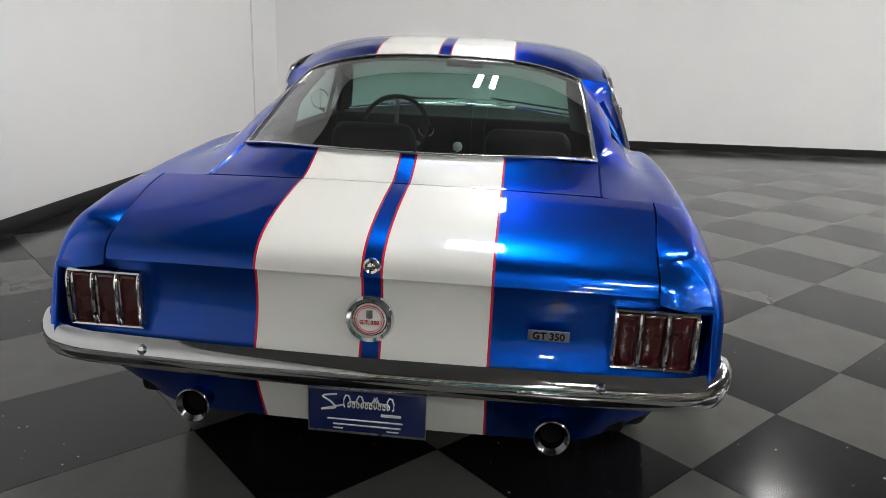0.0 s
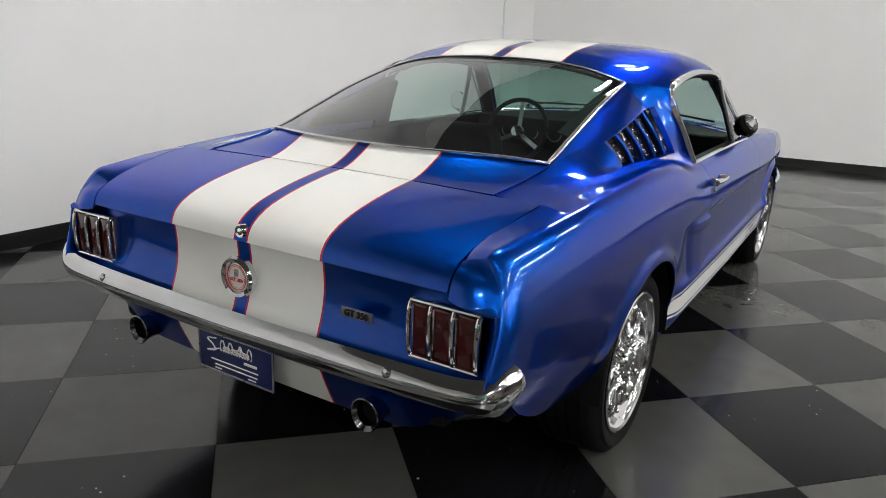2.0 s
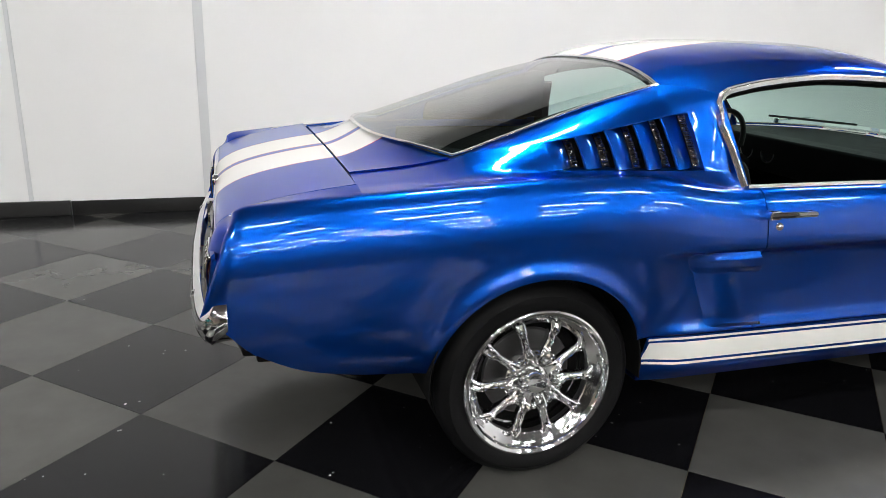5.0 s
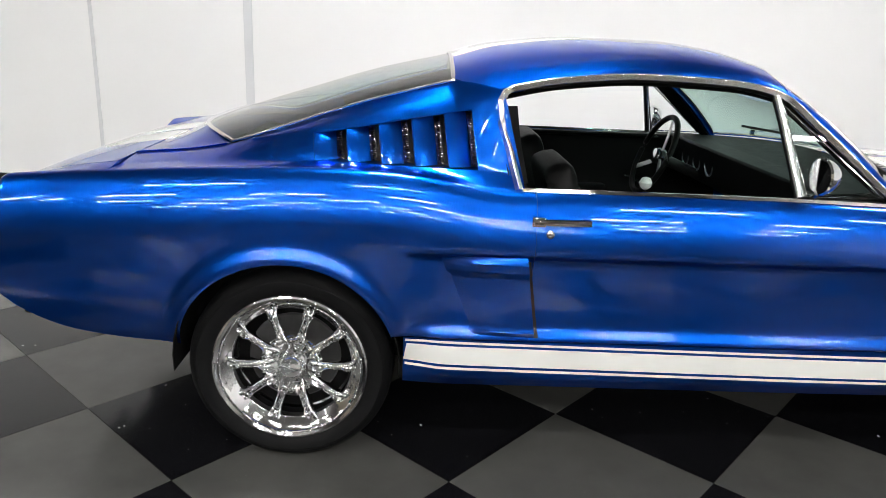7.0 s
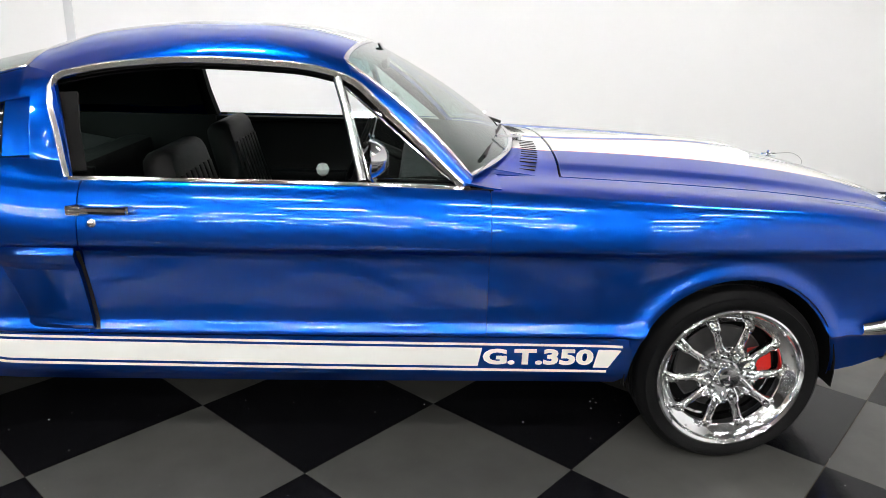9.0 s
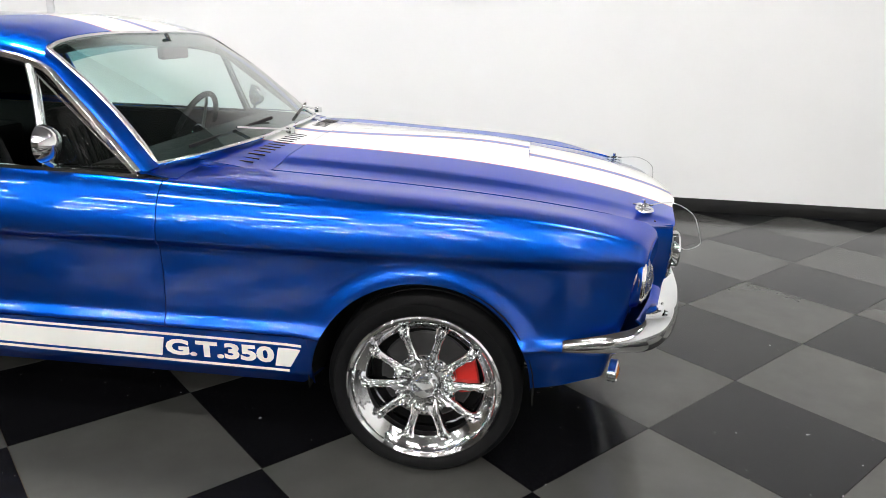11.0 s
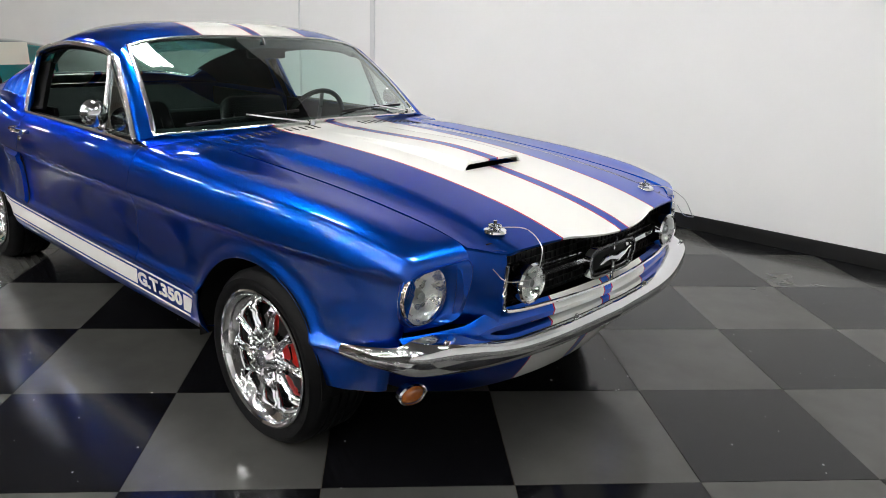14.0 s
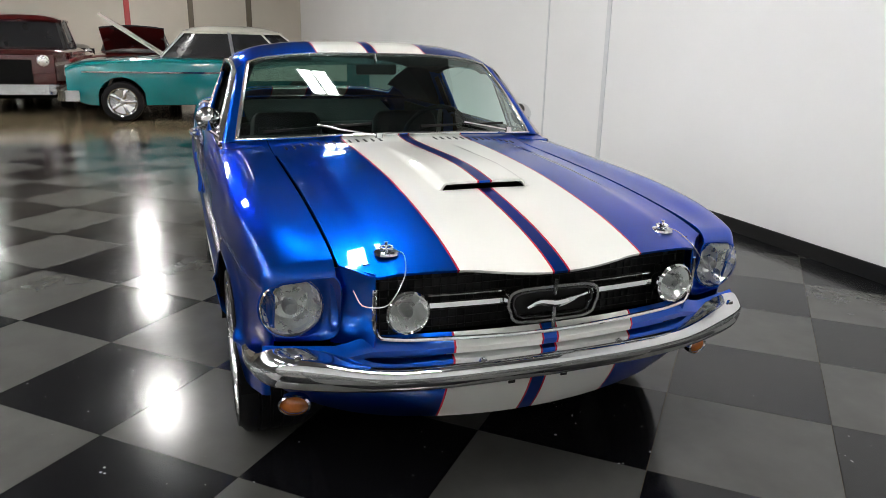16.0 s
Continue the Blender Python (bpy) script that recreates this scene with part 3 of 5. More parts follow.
for s in (-1, 1):
    for k in range(13):
        y = s * (0.13 + 0.034 * k)
        p = cowl_point(0.52, y)
        part("vent_slot", shifted(box((-0.030, -0.0055, -0.002), (0.030, 0.0055, 0.0016), 0.0015), Matrix.Translation(p) @ pose(0, 0, 0, 0, 4, 0)), M_BLACK, cowl)
    def cowl_corner(u, y, s=s):
        g = min(y, 0.722)
        z1 = mix(hood_edge(1.96), shoulder(1.96), (y - 0.604) / (half_width(1.96) - 0.082 - 0.604)) + 0.003
        if y < 0.606:
            return (mix(ws_base(g) - 0.02, 2.19, u), s * y, mix(hood_z(2.22, 0.6) - 0.002, ws_base_z(g) - 0.010, (1 - u) ** 1.4))
        return (mix(ws_base(g) - 0.02, 1.975, u), s * y, mix(z1, ws_base_z(g) - 0.010, (1 - u) ** 1.2))
    part("cowl_corner", sheet(cowl_corner, spread(0, 1, 6), spread(0.605, 0.782, 8), out=(2, 0, 0.2)), M_PAINT, car, solid=0.006)
    # hood pins with their wire lanyards
    pz = hood_z(3.40, 0.455)
    here = Matrix.Translation((3.40, s * 0.455, pz))
    pin = merge(lathe([(0, 0.006), (0.028, 0.006), (0.034, 0.003), (0.036, -0.004)], 20, "Z"), rod([(0, 0, 0), (0, 0, 0.03)], 0.006, 8),
                rod([(math.cos(a) * 0.018, math.sin(a) * 0.018, 0.014) for a in [k * 0.35 for k in range(18)]], 0.003, 6, closed=True), rod([(-0.03, 0.01, 0.012), (0.03, -0.01, 0.016)], 0.003, 6))
    part("hood_pin", shifted(pin, here), M_CHROME, hood, "chrome hood pin")
    wire = rod(along([(0.01, 0, 0.012), (0.09, s * -0.02, 0.022), (0.17, s * 0.0, -0.02), (0.185, s * 0.05, -0.085), (0.13, s * 0.10, -0.10), (0.09, s * 0.115, -0.07)], 24), 0.0016, 6)
    part("lanyard", shifted(wire, here), M_STEEL, hood, "thin wire lanyard")

# trunk lid, rear deck and tail
part("trunk_lid", sheet(lambda x, t: (x, t * mix(0.666, 0.70, step(-0.9, -0.5, x)), trunk_z(x, t * mix(0.666, 0.70, step(-0.9, -0.5, x)))), spread(-0.525, -0.87, 16) + spread(-0.88, -0.919, 12), spread(-1, 1, 41), out=(-0.5, 0, 0.3)), M_STRIPED, car, "blue trunk lid with two white stripes", solid=0.012)


def glass_base(y):
    return -0.39 + 0.175 * (abs(y) / 0.57) ** 3


corner_y = smooth([-0.52, -0.35, -0.22, -0.05, 0.2, 0.49], [0.56, 0.572, 0.578, 0.566, 0.558, 0.56])
corner_z = smooth([-0.52, -0.35, -0.22, -0.05, 0.2, 0.49], [0.936, 0.958, 0.985, 1.047, 1.134, 1.214])
glass_mid = smooth([-0.39, -0.1, 0.2, 0.49], [1.008, 1.118, 1.218, 1.288])
roof_mid = smooth([0.49, 0.65, 1.0, 1.2, 1.35, 1.5, 1.55], [1.293, 1.338, 1.371, 1.371, 1.357, 1.321, 1.306])
drip_z = smooth([0.49, 0.64, 0.82, 1.07, 1.34, 1.46, 1.53], [1.150, 1.200, 1.238, 1.258, 1.250, 1.230, 1.205])


def deck_point(u, t):
    y = t * 0.565
    x = mix(-0.517, glass_base(y) + 0.004, u)
    gx = glass_base(y)
    foot = mix(corner_z(gx) + 0.003, glass_mid(gx), 1 - abs(y / 0.575) ** 3) - 0.002
    ge = glass_base(0.565)
    z = mix(trunk_z(-0.517, y), foot, u ** 1.35)
    z_edge = mix(trunk_z(-0.517, 0.565), mix(corner_z(ge) + 0.003, glass_mid(ge), 1 - (0.565 / 0.575) ** 3) - 0.002, u ** 1.35)
    return (x, y + t * abs(t) * (corner_y(x) - 0.565), z + abs(t) ** 8 * (corner_z(x) - z_edge))


part("rear_deck", sheet(deck_point, spread(0, 1, 10), spread(-1, 1, 31), out=(-0.3, 0, 0.3)), M_STRIPED, car, solid=0.008)


def roof_z(x, y):
    t = min(abs(y), 0.687) / 0.687
    crown = mix(1 - t ** 3.2, math.sqrt(max(1 - t ** 3, 0.0)), step(0.65, 1.2, x))
    return drip_z(x) + (roof_mid(x) - drip_z(x)) * crown


def roof_start(y):
    return 0.492 if abs(y) <= 0.56 else 0.492 + 1.2 * (abs(y) - 0.56)


def roof_end(y):
    return 1.515 - 0.03 * (abs(y) / 0.62) ** 2 if abs(y) < 0.62 else 1.485 + 0.035 * (abs(y) - 0.62) / 0.066


def roof_point(u, t):
    y = t * 0.687
    x = mix(roof_start(y), roof_end(y), u)
    return (x, y, roof_z(x, y))


part("roof", sheet(roof_point, spread(0, 1, 40), [math.sin(v * math.pi / 2) for v in spread(-1, 1, 45)], out=(1, 0, 0.8)), M_STRIPED, car, "blue roof with two white stripes", solid=0.015)

# sail panels with louvred vents
vent_low_y = smooth([-0.52, -0.2, 0.08, 0.42, 0.69], [0.70, 0.70, 0.716, 0.742, 0.760])
VENT = (0.032, 0.535)


def sail_rows(x):
    if x < 0.492:
        top = Vector((x, corner_y(x), corner_z(x)))
    else:
        y = 0.56 + (x - 0.492) / 1.2
        top = Vector((x, y, roof_z(x, y)))
    xb = mix(-0.52, 0.69, (x + 0.52) / (0.64 + 0.52))
    h = Vector((xb, half_width(xb) - 0.082, shoulder(xb)))
    zb = max(shoulder(xb) + 0.004, 0.966) if x > -0.1 else shoulder(xb) + mix(0.002, 0.006, step(-0.52, -0.1, x))
    b = Vector((mix(x, xb, 0.8), vent_low_y(x), zb))
    zt = smooth([-0.52, 0.0, 0.085, 0.605, 0.64], [0.94, 1.03, 1.045, 1.152, 1.16])(x)
    k = min(max((top.z - zt) / max(top.z - b.z, 0.01), 0.05), 0.9)
    m = top.lerp(b, k) + Vector((0, 0.012 * step(-0.3, 0.1, x), 0))
    return top, m, b, h


def sail_point(x, v, s, depth=0.0):
    top, m, b, h = sail_rows(x)
    if v <= 1:
        p = top.lerp(m, v)
        p.y += 0.006 * math.sin(math.pi * v)
    elif v <= 2:
        p = m.lerp(b, v - 1)
        p.y += 0.004 * math.sin(math.pi * (v - 1))
    else:
        t = v - 2
        p = b.lerp(h, t)
        p.z -= 0.007 * math.sin(math.pi * t) * step(0.55, 0.2, abs(x - 0.1))
    if v < 2:
        swell = math.sin(math.pi * v / 2) * step(-0.35, 0.1, x) * step(0.70, 0.25, x)
        p.y += 0.018 * swell
        p.z += 0.008 * swell
    # the vent leans forward at its foot
    return (p.x, s * (p.y - depth), p.z)


SAIL_X = sorted(set(spread(-0.52, VENT[0], 20)) | set(spread(VENT[0], VENT[1], 22)) | {0.56, 0.59, 0.62, 0.64})
SAIL_V = spread(0, 1, 6) + spread(1, 2, 7)[1:] + spread(2, 3, 8)[1:]
SAIL_RATIO = (0.64 + 0.52) / (0.69 + 0.52)
QUARTERS = {}


def tucked(p, x, s):
    """Rounds the rear end of the quarter panel in towards the tail lamp."""
    q = min(max((-0.885 - x) / 0.055, 0.0), 1.0)
    k = 1 - math.sqrt(1 - q * q)
    return (p[0], p[1] - s * 0.026 * k * step(0.70, 0.78, abs(p[1])), p[2] - 0.020 * k * step(0.80, 0.87, p[2]))


def quarter(s):
    """Rear side panel: wheel opening, shoulder, deck edge and the sail up to the roof in one skin."""
    xs = columns(-0.94, 0.738, 60, 0)
    xs = sorted(set(round(x, 5) for x in xs) | {round(-0.885 - 0.055 * math.sin(k * math.pi / 16), 5) for k in range(8)} | {round(-0.52 + (x + 0.52) / SAIL_RATIO, 5) for x in SAIL_X} | {-0.5215})
    keep = [xs[0]]
    for x in xs[1:]:
        if x - keep[-1] > 0.0008:
            keep.append(x)
    rows = [("t", v) for v in SAIL_V[:-1]] + side_rows("quarter")

    def f(x, row):
        if row[0] == "t":
            v = row[1]
            y1, z1 = half_width(x) - 0.082, shoulder(x)
            if x >= -0.521:
                xs_ = min(-0.52 + (x + 0.52) * SAIL_RATIO, 0.64)
                if x > 0.691:
                    return (x, s * y1, z1)
                return sail_point(xs_, v, s)
            t = max(0.0, v - 2)
            y0 = mix(0.672, 0.704, step(-0.9, -0.5, x))
            y, z = mix(y0, y1, t), mix(trunk_z(tail(x, y0, 0.89), y0), z1, t ** mix(1.0, 0.72, step(-0.55, -0.7, x)))
            return tucked((tail(x, y, 0.89), s * y, z), x, s)
        p = tucked(side_point(x, row, s, tail), x, s)
        if x > 0.32 and p[2] < 0.458:
            return (p[0], s * side(x, 0.458), 0.458)
        return p

    lo, hi = (-0.52 + (v + 0.52) / SAIL_RATIO for v in VENT)
    return table(keep, rows, f, skip=lambda i, j: (keep[i] < -0.5205 and j < len(SAIL_V) - 1 and rows[j + 1][0] == "t" and rows[j + 1][1] <= 2.0) or lo - 1e-4 < keep[i] < hi - 2e-3 and j < len(SAIL_V) - 1 and 0.999 < rows[j][1] < 1.99)


for s in (-1, 1):
    part("fender", fender(s), M_PAINT, car, solid=0.005)
    q = part("quarter_panel", quarter(s), M_PAINT, car, "blue quarter panel with louvred vent", solid=0.005)
    QUARTERS[s] = q
    part("rocker_panel", rocker(s), M_PAINT, car, solid=0.004)
    d = part("door", door(s), M_PAINT, car, solid=0.006)
    for xj in (0.7403, 1.9403):
        part("door_jamb", table((xj - 0.012, xj, xj + 0.012), side_rows("door"), lambda x, r: (lambda p: (p[0], p[1] - s * 0.0075, p[2] - 0.004))(side_point(x, r, s))), M_PAINT, d)
    # side scoop ahead of the rear wheel
    def scoop_point(u, v, s=s):
        # u along the car, v from top to bottom
        zt, zb = 0.728, 0.468
        z = mix(zt, zb, v)
        x0 = mix(0.44, 0.53, min(1, abs(v - 0.03) * 1.25))
        x1 = mix(0.722, 0.760, v)
        x = mix(x0, x1, u)
        edge = min(v, 1 - v)
        out = 0.015 * step(0, 0.35, u) * step(0, 0.09, edge) - 0.004
        if v < 0.22:
            out += 0.006 * step(0, 0.2, u)
        return (x, s * (side(x, z) + out + 0.012 * step(0.2, 0.8, u) * step(0, 0.09, edge)), z)
    sc = sheet(scoop_point, spread(0, 1, 14), spread(0, 1, 26), out=(0.6, 0, 0.6))
    part("side_scoop", sc, M_PAINT, q, solid=0.02)
    part("scoop_opening", sheet(lambda u, v: (mix(0.722, 0.760, v) + mix(-0.004, 0.012, u), s * (side(0.76, mix(0.715, 0.472, v)) + 0.002), mix(0.715, 0.472, v)), spread(0, 1, 4), spread(0, 1, 12), out=(0.7, 0, 0.6)), M_BLACK, q)
    # door handle and lock
    y = side(0.78, 0.84)
    h = sweep(along([(0.73, s * (y + 0.026), 0.846), (0.80, s * (y + 0.034), 0.847), (0.895, s * (y + 0.03), 0.846)], 10), disc_section(0.0145, 8, 0.75))
    h = merge(h, box((0.722, min(s * y, s * (y + 0.034)), 0.83), (0.765, max(s * y, s * (y + 0.034)), 0.86), 0.006),
              box((0.875, min(s * y, s * (y + 0.03)), 0.835), (0.90, max(s * y, s * (y + 0.03)), 0.857), 0.006))
    part("door_handle", h, M_CHROME, d, "chrome push-button handle")
    yl = side(0.783, 0.803)
    part("door_lock", lathe([(0, s * 0.008), (0.008, s * 0.008), (0.012, s * 0.005), (0.014, 0)], 16, "Y", (0.783, s * yl, 0.803)), M_CHROME, d)

for s in (-1, 1):
    sp = QUARTERS[s]
    # vent well and louvres
    part("vent_well", sheet(lambda x, v: sail_point(x, v, s, 0.055), spread(VENT[0] - 0.01, VENT[1] + 0.01, 12), spread(0.95, 2.05, 6), out=(0.1, 0, 0.9)), M_BLACK, sp, solid=0.004)
    for rim in ([(x, 1) for x in spread(*VENT, 12)], [(x, 2) for x in spread(*VENT, 12)], [(VENT[0], v) for v in spread(1, 2, 5)], [(VENT[1], v) for v in spread(1, 2, 5)]):
        part("vent_edge", sheet(lambda i, d: sail_point(rim[i][0], rim[i][1], s, d), range(len(rim)), (0.0, 0.03, 0.056)), M_PAINT, sp, solid=0.003)
    n = 5
    for k in range(n):
        a = mix(VENT[0], VENT[1], (k + 0.10) / n)
        b = mix(VENT[0], VENT[1], (k + 0.98) / n)
        prof = [(a + 0.004, 0.020), (a + 0.001, 0.008), (a + 0.004, 0.003), (mix(a, b, 0.2), 0.005), (mix(a, b, 0.45), 0.014), (mix(a, b, 0.66), 0.025), (mix(a, b, 0.78), 0.033)]
        part("louvre", sheet(lambda i, v: sail_point(prof[i][0], v, s, prof[i][1]), range(len(prof)), spread(1.02, 1.98, 6), out=(0.1, 0, 0.9)), M_PAINT, sp, solid=0.003)
        # chromed mesh strip standing in the slot in front of each slat
        mesh = bmesh.new()
        rng = random.Random(11 * k + 3)
        cells = 13 + 3 * k
        for j in range(cells):
            v0, v1 = mix(1.06, 1.95, j / cells), mix(1.06, 1.95, (j + 0.88) / cells)
            x0, x1 = mix(a, b, 0.80), mix(a, b, 1.0)
            tilt, d0 = rng.uniform(-0.003, 0.003), rng.uniform(0.026, 0.030)
            quad = [sail_point(x0, v0, s, d0 + tilt), sail_point(x1, v0, s, d0 - 0.006), sail_point(x1, v1, s, d0 - 0.006 - tilt), sail_point(x0, v1, s, d0)]
            mid = sail_point((x0 + x1) / 2, (v0 + v1) / 2, s, d0 - 0.008)
            ring_, top_ = [mesh.verts.new(q) for q in quad], mesh.verts.new(mid)
            for i in range(4):
                mesh.faces.new((ring_[i], ring_[(i + 1) % 4], top_))
        bmesh.ops.recalc_face_normals(mesh, faces=mesh.faces)
        part("vent_mesh", mesh, M_DARK_CHROME, sp, "chrome mesh strip", sharp=20)

# glass
def windshield(u, t):
    yb, yt = t * 0.722, t * 0.628
    b = Vector((ws_base(yb), yb, ws_base_z(yb)))
    a = Vector((roof_end(yt) + 0.003, yt, roof_z(roof_end(yt), yt) - 0.008))
    p = b.lerp(a, u)
    bow = 0.022 * math.sin(math.pi * u)
    p.x += bow * 0.6
    p.z += bow * 0.7
    return p


wsg = part("windshield", sheet(windshield, spread(0, 1, 14), spread(-1, 1, 25), out=(1.2, 0, 0.9)), M_GLASS, car, "green-tinted windshield glass", solid=0.0)


part("shade_band", sheet(lambda u, t: Vector(windshield(u, t)) - Vector((0.004, 0, 0.004)), spread(0.84, 0.985, 5), spread(-0.97, 0.97, 25), out=(1.2, 0, 0.9)), M_SHADE, wsg, "blue-green shade band")


def rear_glass(u, t):
    yb = t * 0.575
    y = t * mix(0.575, 0.557, u)
    x = mix(glass_base(yb), 0.488, u)
    e = corner_z(x) + 0.003
    return (x, y, mix(e, glass_mid(x), (1 - abs(t) ** 3.0)))


rg = part("rear_window", sheet(rear_glass, spread(0, 1, 20), spread(-1, 1, 31), out=(0, 0, 0.6)), M_GLASS, car, "large tinted fastback rear window")
edge = [rear_glass(0, t) for t in spread(-1, 1, 31)] + [rear_glass(u, 1) for u in spread(0, 1, 20)[1:]] + [rear_glass(1, t) for t in spread(1, -1, 31)[1:]] + [rear_glass(u, -1) for u in spread(1, 0, 20)[1:-1]]
part("rear_window_trim", sweep([Vector(p) + Vector((0, 0, 0.003)) for p in edge], disc_section(0.0085, 8, 0.6), closed=True), M_TRIM, rg, "chrome surround")
edge = [windshield(0, t) for t in spread(-1, 1, 25)] + [windshield(u, 1) for u in spread(0, 1, 14)[1:]] + [windshield(1, t) for t in spread(1, -1, 25)[1:]] + [windshield(u, -1) for u in spread(1, 0, 14)[1:-1]]
part("windshield_trim", sweep(edge, disc_section(0.010, 8, 0.7), closed=True), M_TRIM, wsg, "chrome surround")

for s in (-1, 1):
    # windshield pillar
    def pillar(u, v, s=s):
        a = windshield(mix(-0.02, 1.0, u), 1)
        foot, head = Vector((1.865, 0.782, 0.912)), Vector((1.52, 0.687, 1.207))
        b = foot.lerp(head, u)
        p = Vector((a.x, a.y + 0.004, a.z)).lerp(b, v)
        k = 0.014 * math.sin(math.pi * v)
        return (p.x + k * 0.5, s * (p.y + k), p.z + k * 0.4)
    part("windshield_pillar", sheet(pillar, spread(0, 1, 14), spread(0, 1, 6), out=(1.3, 0, 0.9)), M_PAINT, car, solid=0.02)
    # chrome round the side window
    pts = [(0.692, 0.792, 0.918), (0.66, 0.752, 1.03), (0.632, 0.712, 1.13), (0.632, 0.698, 1.175), (0.655, 0.692, 1.205)]
    pts += [(x, 0.691, drip_z(x) + 0.002) for x in spread(0.72, 1.46, 12)] + [(1.52, 0.691, 1.21), (1.60, 0.712, 1.145), (1.72, 0.745, 1.04), (1.855, 0.786, 0.918)]
    rail = sweep(along([(x, s * y, z) for x, y, z in pts], 60), [(-0.009, -0.011), (0.009, -0.011), (0.009, 0.009), (-0.009, 0.011)])
    part("window_trim", rail, M_TRIM, car, "chrome side-window surround", bevel=0.003)
    part("belt_trim", sweep([(x, s * (half_width(x) - 0.078), shoulder(x) + 0.003) for x in spread(0.70, 1.86, 20)], [(-0.006, -0.004), (0.006, -0.004), (0.004, 0.006), (-0.004, 0.006)]), M_CHROME, car)
    # quarter-light window: chrome post, frame and pane
    vw = part("vent_window", rod([(1.475, s * 0.693, 1.218), (1.50, s * 0.712, 1.14), (1.555, s * 0.775, 0.925)], 0.0135, 10), M_TRIM, car, "chrome vent-window post")
    part("pane", sheet(lambda u, v: (mix(mix(1.56, 1.48, v), mix(1.84, 1.52, v), u), s * mix(0.778, 0.695, v), mix(0.925, 1.205, v)), (0, 1), (0, 1)), M_CLEAR, vw)
    part("vent_frame", rod([(1.575, s * 0.775, 0.93), (1.50, s * 0.70, 1.19), (1.82, s * 0.772, 0.93)], 0.005, 6, closed=True), M_CHROME, vw)
    # door mirror
    dm = part("door_mirror", lathe([(0, -0.055), (0.022, -0.052), (0.042, -0.038), (0.054, -0.016), (0.058, 0.0), (0.052, 0.004)], 28, "X"), M_CHROME, car, "round chrome bullet door mirror")
    bmm = lathe([(0, 0.003), (0.052, 0.003), (0.053, 0.0)], 28, "X")
    place = pose(1.583, s * 0.836, 0.999, 0, 0, 180 - s * 7)
    mm = part("mirror_glass", bmm, M_MIRROR, dm)
    st = part("mirror_stem", merge(rod([(0.0, 0, -0.05), (-0.02, s * 0.05, -0.09)], 0.009, 8), lathe([(0.028, 0), (0.022, 0.008), (0.01, 0.012), (0, 0.012)], 16, "Z", (-0.02, s * 0.055, -0.098))), M_CHROME, dm)
    dm.matrix_basis = place

# ---- tail
def tail_point(y, v):
    a = abs(y)
    z = mix(0.79, 0.575, v)
    x = -0.909 - 0.03 * v + 0.018 * math.sin(math.pi * v) + 0.03 * (a / 0.79) ** 4
    return (x, y, z)


part("tail_panel", sheet(tail_point, spread(-0.79, 0.79, 61), spread(0, 1, 10), out=(0, 0, 0.7)), M_STRIPED, car, "blue tail panel with white stripes", solid=0.006)
for s in (-1, 1):
    # rolled corner behind the quarter panel, down to the tail lamp
    def extension(w, t, s=s):
        zo = mix(0.8885, 0.575, w)
        outer = Vector(tucked((tail(-0.94, 0, zo), side(-0.94, zo), zo), -0.94, 1))
        if w <= 0.42:
            x = mix(-0.8618, -0.922, w / 0.42)
            inner = Vector((x, 0.671, trunk_z(x, 0.671)))
        else:
            inner = Vector((-0.912, 0.776, mix(0.772, 0.575, (w - 0.42) / 0.58)))
        p = inner.lerp(outer, t)
        if w <= 0.42:
            p.z = mix(inner.z, outer.z, t ** 0.72)
            p.x = mix(inner.x, outer.x, t ** 2)
        p.x -= 0.012 * math.sin(math.pi * t) * step(0.0, 0.3, w)
        return (p.x, s * p.y, p.z)
    part("quarter_extension", sheet(extension, spread(0, 0.42, 12) + spread(0.4205, 1, 10), spread(0, 1, 10), out=(0, 0, 0.7)), M_PAINT, car, solid=0.005)
    # three-bar tail lamp
    tl = group_part("tail_lamp", car, "three-section red tail lamp with chrome bezel")
    x = tail_point(0.67, 0.4)[0]
    base = box((x - 0.034, min(s * 0.573, s * 0.757), 0.610), (x + 0.02, max(s * 0.573, s * 0.757), 0.761), 0.012)
    part("bezel", base, M_CHROME, tl)
    for k in range(3):
        y0 = 0.5835 + k * 0.0575
        part("lens", box((x - 0.044, min(s * y0, s * (y0 + 0.046)), 0.619), (x - 0.025, max(s * y0, s * (y0 + 0.046)), 0.752), 0.008, 3), M_RED_LENS, tl, "dark red lens")
    for k in range(4):
        ya = s * (0.578 + k * 0.0575)
        part("bar", sweep(along([(x - 0.030, ya, 0.757), (x - 0.046, ya, 0.745), (x - 0.050, ya, 0.70), (x - 0.046, ya, 0.626), (x - 0.030, ya, 0.613)], 12), disc_section(0.0058, 8), up=(0, 1, 0)), M_CHROME, tl)
    for z in (0.615, 0.756):
        part("rim", sweep([(x - 0.040, s * y, z) for y in (0.576, 0.63, 0.69, 0.753)], disc_section(0.0058, 8)), M_CHROME, tl)

# rear bumper
RB_Y = smooth([0, 0.4, 0.70, 0.80, 0.88, 0.96, 1.06], [0, 0.4, 0.70, 0.785, 0.83, 0.848, 0.848])
RB_X = smooth([0, 0.4, 0.70, 0.80, 0.88, 0.96, 1.06], [-1.008, -1.0, -0.982, -0.968, -0.938, -0.895, -0.845])
RB_T = smooth([0, 0.7, 0.80, 0.90, 1.0], [0.607, 0.607, 0.618, 0.643, 0.650])
RB_B = smooth([0, 0.7, 0.85, 1.0], [0.520, 0.520, 0.532, 0.580])


